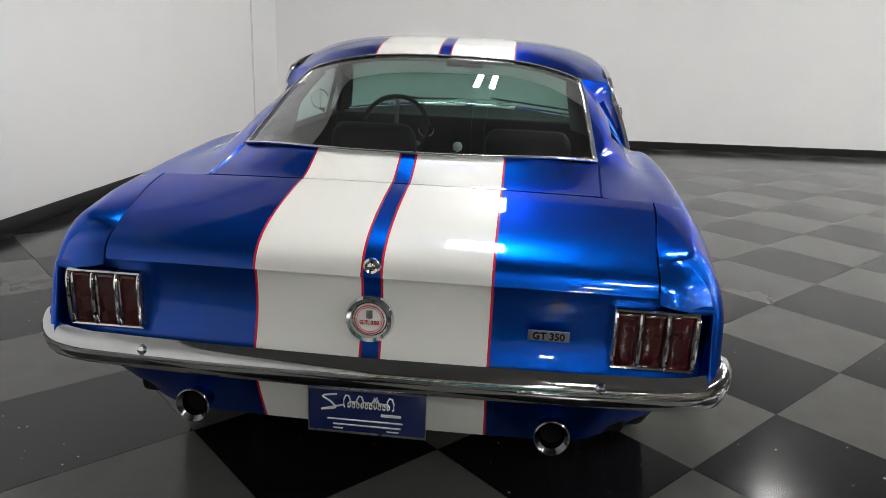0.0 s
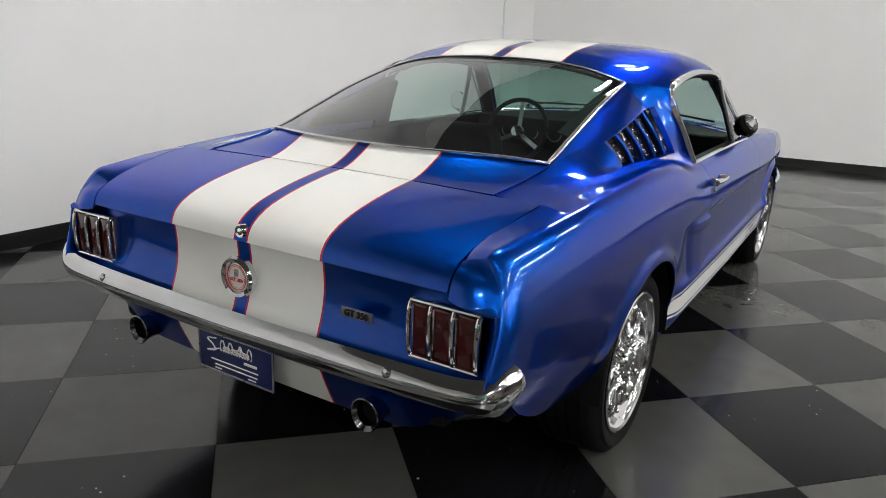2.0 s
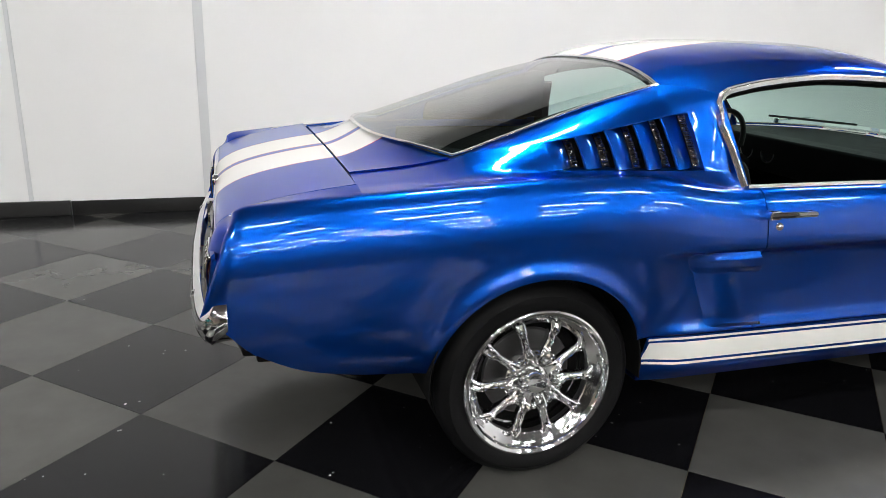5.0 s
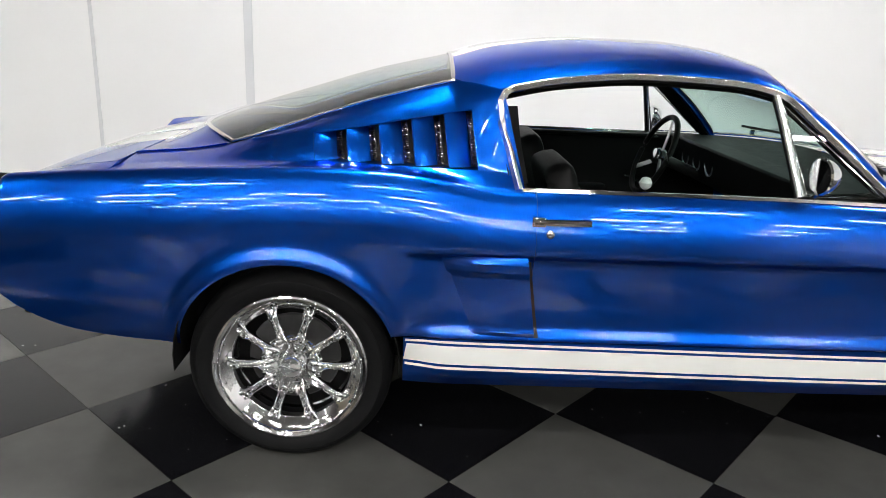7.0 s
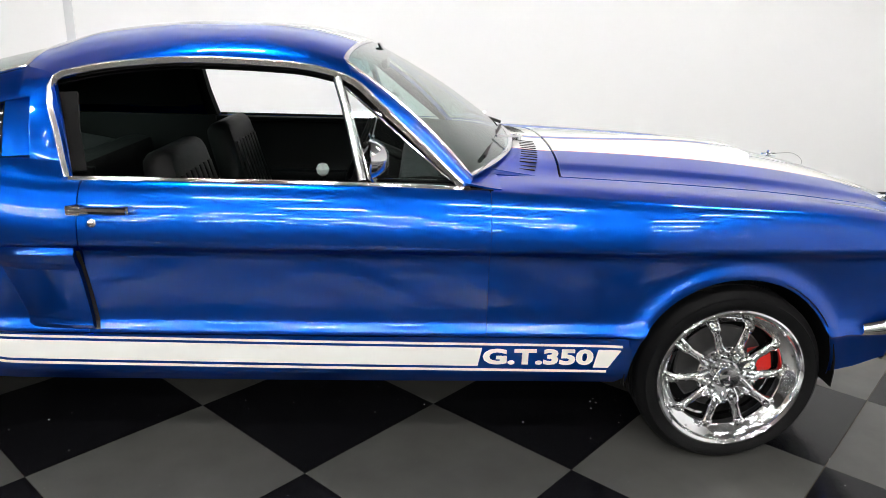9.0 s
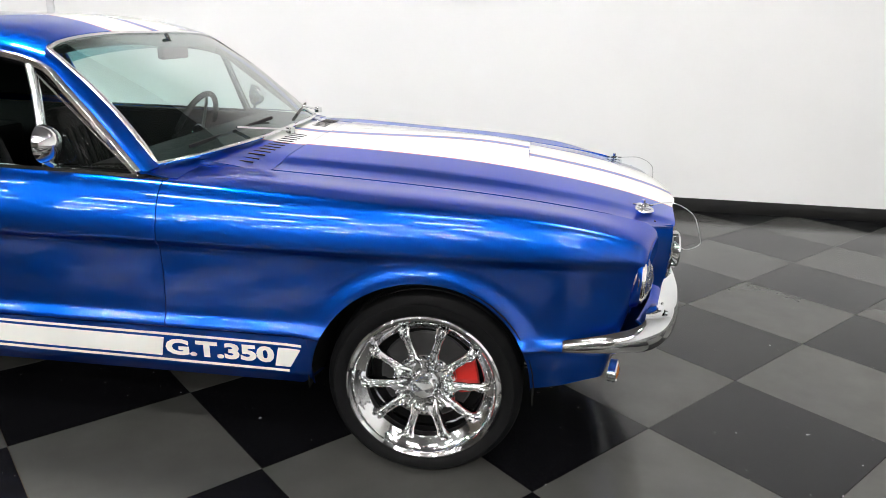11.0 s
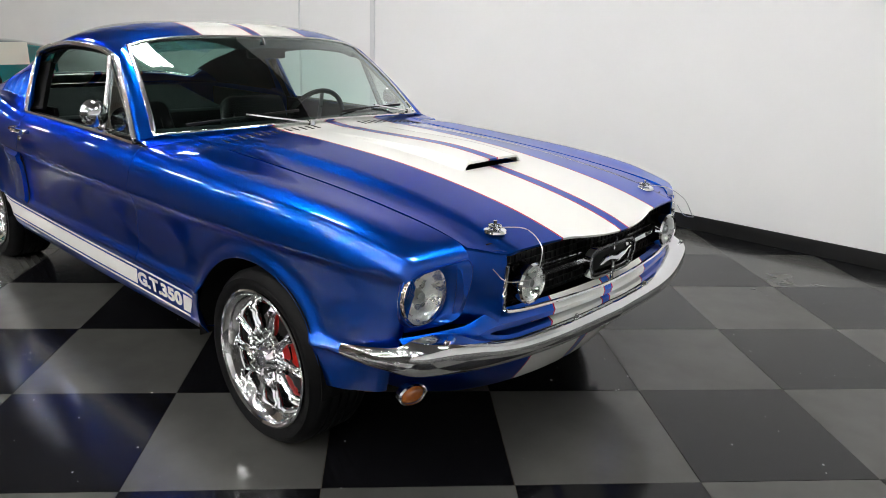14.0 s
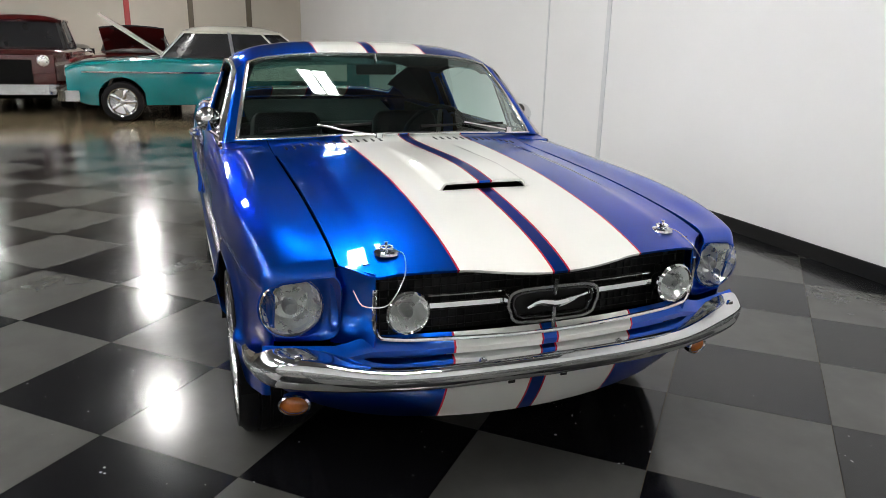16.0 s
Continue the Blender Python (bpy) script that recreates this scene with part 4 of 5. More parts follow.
def rear_bumper(u, v):
    """The blade: u runs across the car and round the corners, v from top to bottom."""
    a = abs(u)
    bulge = math.sin(math.pi * min(max(v, 0.0), 1.0)) ** 0.6
    wrap = step(0.78, 0.95, a)
    k = 0.030 * (1 - bulge)
    return (RB_X(a) + k * (1 - wrap), math.copysign(RB_Y(a) - k * wrap, u), mix(RB_T(a), RB_B(a), v))


rb = part("rear_bumper", sheet(rear_bumper, spread(-0.97, 0.97, 90), spread(0, 1, 12), out=(0, 0, 0.56)), M_CHROME, car, "chrome rear bumper blade", solid=0.006)
for y in (-0.552, 0.552):
    p = rear_bumper(y / 0.80, 0.45)
    part("bumper_bolt", lathe([(0.016, 0.002), (0.013, -0.006), (0.006, -0.010), (0, -0.010)], 16, "X", (p[0] - 0.001, y, p[2] + 0.012)), M_CHROME, rb)


# rear valance, plate, exhaust, emblem
def rear_valance(y, v):
    a = abs(y) / 0.80
    zb = 0.372 + 0.11 * step(0.62, 1.0, a)
    z = mix(0.57, zb, v)
    return (-0.945 + 0.075 * v ** 1.5 + 0.05 * a ** 3, y, z)


part("rear_valance", sheet(rear_valance, spread(-0.80, 0.80, 51), spread(0, 1, 10), out=(0, 0, 0.5)), M_STRIPED, car, "blue rear valance with white stripes", solid=0.006)
plate = part("number_plate", box((-0.955, -0.147, 0.394), (-0.949, 0.147, 0.508), 0.002), M_PLATE, car, "dark blue dealer plate")
part("plate_frame", sweep([(-0.957, y, z) for y, z in ((-0.147, 0.395), (0.147, 0.395), (0.147, 0.507), (-0.147, 0.507))], disc_section(0.003, 6), up=(1, 0, 0), closed=True), M_STEEL, plate)
flourish = along([(-0.957, 0.075, 0.494), (-0.957, 0.112, 0.486), (-0.957, 0.09, 0.472), (-0.957, 0.078, 0.458), (-0.957, 0.115, 0.450), (-0.957, 0.06, 0.466)], 24)
flourish += [Vector((-0.957, 0.055 - 0.00155 * k + 0.006 * math.sin(0.9 * k), 0.466 + (0.017 if k % 23 < 7 else 0.0085) * (1 - math.cos(0.9 * k)) - 0.006)) for k in range(78)]
part("plate_mark", rod(flourish, 0.0022, 6), M_WHITE, plate, "looping white script")
for y0, y1, z0, z1 in ((-0.035, -0.085, 0.441, 0.448), (0.10, -0.09, 0.425, 0.428), (0.085, -0.085, 0.412, 0.415), (0.085, 0.06, 0.402, 0.405), (-0.05, -0.08, 0.402, 0.405)):
    part("plate_mark", box((-0.9575, min(y0, y1), z0), (-0.954, max(y0, y1), z1), 0.001), M_WHITE, plate)
for s in (-1, 1):
    ex = part("exhaust_tip", lathe([(0.028, 0.16), (0.033, 0.10), (0.035, 0.03), (0.041, 0.006), (0.044, 0.0), (0.041, -0.003), (0.031, 0.008), (0.028, 0.10)], 28, "X", (-0.945, s * 0.455, 0.421)), M_DARK_CHROME, car, "flared sooty chrome exhaust tip")
    part("pipe", lathe([(0.0, 0.03), (0.029, 0.03), (0.029, 0.5), (0, 0.5)], 20, "X", (-0.945, s * 0.455, 0.421)), M_UNDER, ex)
em = part("fuel_cap", lathe([(0.058, 0.0), (0.060, -0.018), (0.055, -0.026), (0.046, -0.024), (0.043, -0.014), (0, -0.014)], 32, "X", (-0.918, 0, 0.688)), M_CHROME, car, "round chrome fuel cap")
part("cap_badge", lathe([(0, -0.019), (0.038, -0.018), (0.042, -0.012)], 28, "X", (-0.918, 0, 0.688)), M_WHITE, em)
part("cap_letters", shifted(text_mesh("G.T. 350", 0.0135, 0.0004, 0.0008), Matrix.Translation((-0.9385, 0, 0.681)) @ pose(0, 0, 0, 90, 0, -90)), M_CALIPER, em)
part("cap_emblem", box((-0.939, -0.008, 0.691), (-0.936, 0.008, 0.713), 0.003), M_STEEL, em)
part("cap_mark", merge(rod([(-0.937, 0.031 * math.cos(a), 0.688 + 0.031 * math.sin(a)) for a in [k * math.pi / 12 for k in range(24)]], 0.0008, 5, closed=True), rod([(-0.937, 0.036 * math.cos(a), 0.688 + 0.036 * math.sin(a)) for a in [k * math.pi / 12 for k in range(24)]], 0.0014, 5, closed=True)), M_CALIPER, em, "thin red rings")
part("trunk_lock", lathe([(0.020, 0.008), (0.021, -0.006), (0.016, -0.012), (0.010, -0.010), (0.004, -0.013), (0, -0.013)], 20, "X", (-0.910, 0, 0.815)), M_CHROME, car, "chrome trunk lock")
bd = part("badge", box((-0.944, -0.475, 0.672), (-0.938, -0.378, 0.697), 0.002), M_STEEL, car, "small silver rear badge")
part("badge_letters", shifted(text_mesh("GT 350", 0.024, 0.0006, 0.0015), Matrix.Translation((-0.9455, -0.4265, 0.684)) @ pose(0, 0, 0, 90, 0, -90)), M_BLACK, bd)

# ---- front end
def front_x(y):
    return 3.525 - 0.15 * (min(abs(y), 0.82) / 0.80) ** 2


def lower_front(y, v):
    a = abs(y)
    top = 0.60 - 0.03 * step(0.5, 0.62, a)
    z = mix(top, 0.47, v)
    return (front_x(y) - 0.012 + 0.028 * math.sin(math.pi * min(1, v * 1.6)) - 0.055 * step(0.45, 0.75, v), y, z)


part("stone_deflector", sheet(lower_front, spread(-0.80, 0.80, 51), spread(0, 1, 8), out=(3, 0, 0.52)), M_STRIPED, car, "blue front apron with white stripes", solid=0.006)


def front_valance(y, v):
    a = abs(y) / 0.80
    z = mix(0.475, 0.262 + 0.06 * a ** 2 + 0.075 * a ** 6, v)
    return (front_x(y) - 0.03 - 0.10 * v ** 1.6 - 0.05 * a ** 6, y * mix(1.0, 0.985, v), z)


fv = part("front_valance", sheet(front_valance, spread(-0.805, 0.805, 51), spread(0, 1, 10), out=(3, 0, 0.4)), M_STRIPED, car, "blue front valance with white stripes", solid=0.006)
for y in (-0.088, 0.088):
    p = front_valance(y, 0.30)
    part("mounting_hole", box((p[0] - 0.004, y - 0.011, p[2] - 0.009), (p[0] + 0.0025, y + 0.011, p[2] + 0.009), 0.001), M_BLACK, fv)

BUMP_Y = smooth([0, 0.3, 0.45, 0.6, 0.72, 0.80, 0.90, 1.0, 1.12], [0, 0.3, 0.45, 0.60, 0.715, 0.785, 0.832, 0.846, 0.842])
BUMP_X = smooth([0, 0.3, 0.45, 0.6, 0.72, 0.80, 0.90, 1.0, 1.12], [3.60, 3.58, 3.556, 3.522, 3.487, 3.445, 3.36, 3.26, 3.155])
BUMP_T = smooth([0, 0.3, 0.45, 0.55, 0.65, 0.75, 0.82, 0.92, 1.12], [0.536, 0.532, 0.530, 0.540, 0.560, 0.570, 0.566, 0.540, 0.498])
BUMP_B = smooth([0, 0.45, 0.6, 0.75, 0.9, 1.12], [0.466, 0.460, 0.464, 0.472, 0.468, 0.458])


SHELF_X = smooth([0, 0.2, 0.4, 0.52, 0.64, 0.76, 0.9, 1.0], [0.082, 0.050, 0.022, 0.008, 0.001, 0.0, 0.007, 0.020])
SHELF_Z = smooth([0, 0.2, 0.4, 0.52, 0.64, 0.76, 0.9, 1.0], [0.0, 0.03, 0.09, 0.18, 0.36, 0.58, 0.86, 1.0])


def front_bumper(u, v):
    a = abs(u)
    ends = step(0.70, 0.90, a)
    z = mix(BUMP_T(a) + 0.002 * (1 - ends), BUMP_B(a), mix(SHELF_Z(v), v, ends))
    k = mix(SHELF_X(v), 0.030 * (1 - math.sin(math.pi * v) ** 0.7), ends) * (1 - 0.6 * step(0.8, 1.1, a))
    inward = step(0.78, 0.95, a)
    return (BUMP_X(a) - k * (1 - inward), math.copysign(BUMP_Y(a) - k * inward, u) if a else 0.0, z)


us = spread(0, 1.12, 44)
fb = part("front_bumper", sheet(front_bumper, [-u for u in us[:0:-1]] + us, spread(0, 1, 18), out=(3, 0, 0.48)), M_CHROME, car, "chrome front bumper blade", solid=0.006)
for s in (-1, 1):
    for a in (0.22, 0.72):
        p = front_bumper(s * a, 0.35)
        part("bumper_bolt", lathe([(0.012, -0.001), (0.010, 0.006), (0, 0.008)], 14, "X", p), M_CHROME, fb)
    # amber parking lamp
    p = front_valance(s * 0.73, 0.50)
    pk = part("parking_lamp", lathe([(0.046, -0.02), (0.047, 0.002), (0.041, 0.006), (0.038, 0.002)], 28, "X"), M_CHROME, car, "amber parking lamp with chrome ring")
    pk.matrix_basis = pose(p[0] + 0.026, s * 0.715, 0.358, 0, 0, s * 14) @ Matrix.Diagonal((1, 1, 0.72, 1))
    part("lens", lathe([(0.038, 0.0), (0.03, 0.008), (0.016, 0.012), (0, 0.013)], 24, "X"), M_AMBER, pk)
    # headlamp in its bucket
    cy, cz = 0.715, 0.676

    def bucket(th, t, s=s):
        c, n_ = math.cos(th), math.sin(th)
        oy = cy + (0.100 if c > 0 else 0.118) * math.copysign(abs(c) ** 0.42, c) - 0.010
        oz = cz + (0.110 if n_ > 0 else 0.106) * math.copysign(abs(n_) ** 0.42, n_)
        oy, oz = min(oy, side(3.39, oz) - 0.020), min(oz, mix(hood_edge(3.4), shoulder(3.40), (oy - 0.6) / 0.13) - 0.028)
        outer = Vector((nose(3.40, oy, oz) - 0.001, oy, oz))
        inner = Vector((3.365, cy + 0.088 * c, cz + 0.088 * n_))
        p = outer.lerp(inner, t)
        p.x -= 0.018 * math.sin(math.pi * t)
        return (p.x, s * p.y, p.z)

    hb = part("headlamp_bucket", sheet(bucket, [2 * math.pi * k / 72 for k in range(73)], spread(0, 1, 7), flip=s > 0), M_PAINT, car, solid=0.004)
    hl = group_part("headlamp", car, "round sealed-beam headlamp")
    part("reflector", lathe([(0.0, 3.285), (0.05, 3.292), (0.078, 3.325), (0.087, 3.342)], 32, "X", (0.03, s * cy, cz)), M_LAMP, hl)
    part("ring", lathe([(0.080, 3.340), (0.083, 3.347), (0.0865, 3.343), (0.0875, 3.325)], 32, "X", (0.03, s * cy, cz)), M_CHROME, hl, "chrome ring")
    lens = sheet(lambda th, t: (3.376 + 0.034 * (1 - t * t) + 0.0016 * math.sin(t * 18) * math.cos(3 * th), s * cy + 0.083 * t * math.cos(th), cz + 0.083 * t * math.sin(th)), [2 * math.pi * k / 40 for k in range(41)], spread(0.001, 1, 18), out=(3.0, s * cy, cz))
    part("lens", lens, M_CLEAR, hl, "fluted clear glass lens")
    part("bulb", lathe([(0, 3.335), (0.016, 3.330), (0.022, 3.315), (0.022, 3.29)], 16, "X", (0.03, s * cy, cz - 0.01)), M_STEEL, hl)
    # panel between headlamp and grille
    def gill(u, v, s=s):
        y = mix(0.612, 0.512, u)
        z = mix(0.562, hood_edge(3.42) - 0.008, v)
        x = mix(3.375, 3.474, u ** 0.8) + 0.016 * v + 0.014 * math.sin(math.pi * v)
        return (x - 0.02 * math.sin(math.pi * u), s * y, z)
    part("grille_surround", sheet(gill, spread(0, 1, 10), spread(0, 1, 10), out=(3, 0, 0.68)), M_PAINT, car, solid=0.005)
    # driving lamp in the grille
    fl = group_part("fog_lamp", car, "round driving lamp with chrome rim")
    part("shell", lathe([(0, 3.44), (0.045, 3.45), (0.056, 3.475), (0.060, 3.51), (0.062, 3.525), (0.057, 3.532), (0.053, 3.527)], 30, "X", (0, s * 0.428, 0.683)), M_CHROME, fl)
    part("reflector", lathe([(0, 3.48), (0.025, 3.486), (0.046, 3.508), (0.054, 3.525)], 30, "X", (0, s * 0.428, 0.683)), M_LAMP, fl)
    part("lens", lathe([(0.055, 3.527), (0.04, 3.535), (0.02, 3.540), (0, 3.541)], 30, "X", (0, s * 0.428, 0.683)), M_CLEAR, fl)
    part("bulb", lathe([(0, 3.527), (0.012, 3.525), (0.018, 3.51), (0.018, 3.48)], 14, "X", (0, s * 0.428, 0.683)), M_STEEL, fl)

# grille: dark mesh, horizontal bars, framed emblem
gr = group_part("grille", car, "black mesh grille with chrome bars")
part("mesh", sheet(lambda y, v: (3.455 - 0.02 * (y / 0.5) ** 2, y, mix(0.59, 0.80, v)), spread(-0.53, 0.53, 11), (0, 1), out=(3, 0, 0.7)), M_BLACK, gr, solid=0.004)
for k in range(42):
    y = -0.51 + k * 0.0249
    part("wire", box((3.458 - 0.02 * (y / 0.5) ** 2, y - 0.0015, 0.595), (3.463 - 0.02 * (y / 0.5) ** 2, y + 0.0015, 0.785)), M_BLACK, gr)
for k in range(8):
    z = 0.605 + k * 0.024
    part("wire", sweep([(3.463 - 0.02 * (y / 0.5) ** 2, y, z) for y in spread(-0.51, 0.51, 9)], [(-0.002, -0.0015), (0.002, -0.0015), (0.002, 0.0015), (-0.002, 0.0015)]), M_BLACK, gr)
for s in (-1, 1):
    part("bar", sweep([(3.515 - 0.04 * (y / 0.5) ** 2, s * y, 0.687) for y in spread(0.13, 0.36, 6)], [(-0.006, -0.007), (0.006, -0.007), (0.004, 0.007), (-0.004, 0.007)]), M_CHROME, gr)
    part("bar", sweep([(3.508 - 0.04 * (y / 0.5) ** 2, s * y, 0.712) for y in spread(0.13, 0.36, 6)], [(-0.002, -0.002), (0.002, -0.002), (0.002, 0.002), (-0.002, 0.002)]), M_CHROME, gr)
frame_pts = along([(3.498, -0.513, 0.75), (3.494, -0.516, 0.66), (3.49, -0.50, 0.607), (3.51, -0.4, 0.597), (3.54, 0, 0.588), (3.51, 0.4, 0.597), (3.49, 0.50, 0.607), (3.494, 0.516, 0.66), (3.498, 0.513, 0.75)], 60)
part("moulding", sweep(frame_pts, disc_section(0.0065, 8)), M_CHROME, gr, "chrome lower moulding")
ring = [(3.535, 0.135 * math.copysign(abs(math.cos(a)) ** 0.35, math.cos(a)) * (1.0 if math.sin(a) < 0 else 1.06), 0.673 + 0.05 * math.copysign(abs(math.sin(a)) ** 0.5, math.sin(a))) for a in [2 * math.pi * k / 48 for k in range(48)]]
part("emblem_frame", sweep(ring, [(-0.0045, -0.012), (0.0045, -0.012), (0.004, 0.010), (-0.004, 0.010)], up=(1, 0, 0), closed=True), M_CHROME, gr, "chrome emblem frame")
part("emblem_rim", sweep([(3.538, p[1] * 0.88, 0.673 + (p[2] - 0.673) * 0.78) for p in ring], disc_section(0.004, 6), up=(1, 0, 0), closed=True), M_DARK_CHROME, gr)
part("emblem_back", box((3.515, -0.118, 0.638), (3.522, 0.118, 0.708), 0.006), M_BLACK, gr)
part("emblem_shape", merge(sweep(along([(3.545, -0.085, 0.668), (3.55, -0.05, 0.684), (3.55, 0.0, 0.676), (3.55, 0.05, 0.684), (3.545, 0.105, 0.694)], 16), disc_section(0.014, 8, 0.8), scale=lambda t: 0.35 + 0.9 * math.sin(math.pi * min(1, t * 1.15) if t < 0.87 else math.pi * 0.98)), rod([(3.545, 0, 0.67), (3.545, 0.002, 0.60)], 0.006, 8), rod([(3.545, 0, 0.70), (3.55, 0.0, 0.745)], 0.005, 8)), M_CHROME, gr, "plain chrome emblem")

# ---- wheels
def wheel(x, z, s, r_tyre, r_rim, front):
    w = group_part("wheel", car, "chrome ten-spoke wheel with low-profile tyre")
    h = 0.112
    groove = []
    for k in (-0.055, -0.018, 0.018, 0.055):
        groove += [(r_tyre, k - 0.006), (r_tyre - 0.007, k - 0.004), (r_tyre - 0.007, k + 0.004), (r_tyre, k + 0.006)]
    prof = [(r_rim - 0.006, -h + 0.016), (r_rim + 0.004, -h + 0.004), (r_rim + 0.012, -h - 0.002), (mix(r_rim, r_tyre, 0.45), -h - 0.010), (mix(r_rim, r_tyre, 0.62), -h - 0.010), (mix(r_rim, r_tyre, 0.64), -h - 0.007), (r_tyre - 0.022, -h + 0.0), (r_tyre - 0.008, -h + 0.012), (r_tyre - 0.001, -h + 0.026)]
    prof = prof + groove + [(r, -y) for r, y in prof[::-1]]
    part("tyre", lathe(prof, 64), M_RUBBER, w)
    rim = lathe([(r_rim - 0.004, -h + 0.014), (r_rim + 0.006, -h - 0.001), (r_rim + 0.007, -h - 0.006), (r_rim + 0.001, -h - 0.009), (r_rim - 0.008, -h - 0.004), (r_rim - 0.012, -h + 0.006), (r_rim - 0.020, -h + 0.014), (r_rim - 0.030, -h + 0.018), (r_rim - 0.036, -h + 0.027), (r_rim - 0.044, -h + 0.030), (r_rim - 0.048, -h + 0.036), (r_rim - 0.050, -h + 0.060), (r_rim - 0.044, 0.06), (r_rim - 0.012, h - 0.01)], 64)
    part("rim", rim, M_WHEEL, w)
    for k in range(10):
        a = 2 * math.pi * (k + (0.08 if front else 0.0)) / 10
        ca, sa = math.cos(a), math.sin(a)
        path = [(0.055, -h + 0.034), (0.078, -h + 0.020), (0.094, -h + 0.015), (0.106, -h + 0.024), (0.122, -h + 0.026), (0.140, -h + 0.022), (0.158, -h + 0.026), (0.172, -h + 0.017), (0.184, -h + 0.022), (r_rim - 0.034, -h + 0.034)]
        wide = (0.022, 0.021, 0.019, 0.0155, 0.014, 0.0135, 0.014, 0.0165, 0.018, 0.021)
        sec = lambda wd: [(-wd, 0.020), (-wd, 0.002), (-wd * 0.85, -0.006), (-wd * 0.55, -0.009), (-wd * 0.25, -0.002), (0, 0.001), (wd * 0.25, -0.002), (wd * 0.55, -0.009), (wd * 0.85, -0.006), (wd, 0.002), (wd, 0.020)]
        b = bmesh.new()
        rings = []
        for (r, yy), wd in zip(path, wide):
            rings.append([b.verts.new((r * ca - t * sa, yy + d, r * sa + t * ca)) for t, d in sec(wd)])
        n = len(rings[0])
        for i in range(len(rings) - 1):
            for j in range(n):
                b.faces.new((rings[i][j], rings[i][(j + 1) % n], rings[i + 1][(j + 1) % n], rings[i + 1][j]))
        bmesh.ops.recalc_face_normals(b, faces=b.faces)
        part("spoke", b, M_WHEEL, w, sharp=50)
        part("spoke_bolt", lathe([(0.0085, 0.004), (0.008, -0.006), (0.005, -0.009), (0, -0.0095)], 8, "Y", (0.176 * ca, -h + 0.012, 0.176 * sa)), M_CHROME, w)
        part("hub_bolt", lathe([(0.010, 0.006), (0.0095, -0.008), (0.006, -0.012), (0, -0.0125)], 8, "Y", (0.088 * math.cos(a + 0.314), -h + 0.022, 0.088 * math.sin(a + 0.314))), M_CHROME, w)
        # bright rivet near the rim
        part("rivet", lathe([(0.006, 0), (0.005, -0.004), (0, -0.006)], 8, "Y", ((r_rim - 0.017) * math.cos(a + 0.314), -h + 0.016, (r_rim - 0.017) * math.sin(a + 0.314))), M_CHROME, w)
    part("hub", lathe([(0.098, -h + 0.03), (0.100, -h + 0.004), (0.092, -h - 0.005), (0.070, -h - 0.001), (0.046, -h + 0.004), (0.040, -h - 0.014), (0.032, -h - 0.024), (0.014, -h - 0.027), (0, -h - 0.027)], 32, "Y", (0, 0.024, 0)), M_WHEEL, w)
    for k in range(5):
        a = 2 * math.pi * k / 5
        part("lug_nut", lathe([(0.010, -h + 0.004), (0.009, -h - 0.012), (0, -h - 0.016)], 6, "Y", (0.060 * math.cos(a), 0.020, 0.060 * math.sin(a))), M_CHROME, w)
    part("brake_disc", lathe([(0.05, -0.02), (0.145, -0.02), (0.15, -0.015), (0.15, 0.0), (0.05, 0.0)], 40), M_DISC, w)
    part("hub_back", lathe([(0.0, -0.012), (r_rim - 0.052, -0.012), (r_rim - 0.052, 0.0)], 40), M_UNDER, w)
    if front:
        cal = box((0.095, -0.055, -0.060), (0.165, -0.018, 0.050), 0.012)
        part("caliper", shifted(cal, pose(0, 0, 0, 0, -12, 0)), M_CALIPER, w, "red brake caliper")
    w.matrix_basis = pose(x, s * 0.73, z, 0, 0, 0 if s < 0 else 180)
    return w


for s in (-1, 1):
    wheel(HUB_R[0], 0.3245, s, 0.3245, 0.238, False)
    wheel(HUB_F[0], 0.3055, s, 0.3055, 0.234, True)
    for cx, cz, r in ARCH:
        part("wheel_well", sheet(lambda a, y: (cx + (r + 0.012) * math.cos(a), s * y, cz + (r + 0.012) * math.sin(a)), spread(-0.1, math.pi + 0.1, 24), (0.55, 0.70, 0.848), out=(cx, 0, cz)), M_UNDER, car, solid=0.003)
        part("inner_well", sheet(lambda a, t: (cx + t * r * 1.03 * math.cos(a), s * 0.552, cz + t * r * 1.03 * math.sin(a)), spread(-0.1, math.pi + 0.1, 16), (0.02, 1.0)), M_UNDER, car, solid=0.003)

# underside
ub = merge(box((-0.30, -0.55, 0.27), (3.25, 0.55, 0.44), 0.03), box((0.37, -0.80, 0.285), (2.37, 0.80, 0.36), 0.01), box((-0.82, -0.78, 0.45), (-0.36, 0.78, 0.50), 0.01))
part("underbody", ub, M_UNDER, car)
part("engine_bay_cover", box((2.25, -0.55, 0.40), (3.40, 0.55, 0.74), 0.02), M_UNDER, car)
part("trunk_well", box((-0.86, -0.64, 0.40), (-0.1, 0.64, 0.74), 0.02), M_UNDER, car)

# ---- white side stripes and lettering
def side_band(x0, x1, z0, z1, s, lean0=0.0, lean1=0.0):
    def f(u, v):
        z = mix(z0, z1, v)
        x = mix(x0 + lean0 * (v - 0.5), x1 + lean1 * (v - 0.5), u)
        z -= 0.009 * (x - 0.36)
        return (x, s * (side(x, z) + 0.0035), z)
    return sheet(f, spread(0, 1, 40), spread(0, 1, 4), out=(1.3, 0, z0))


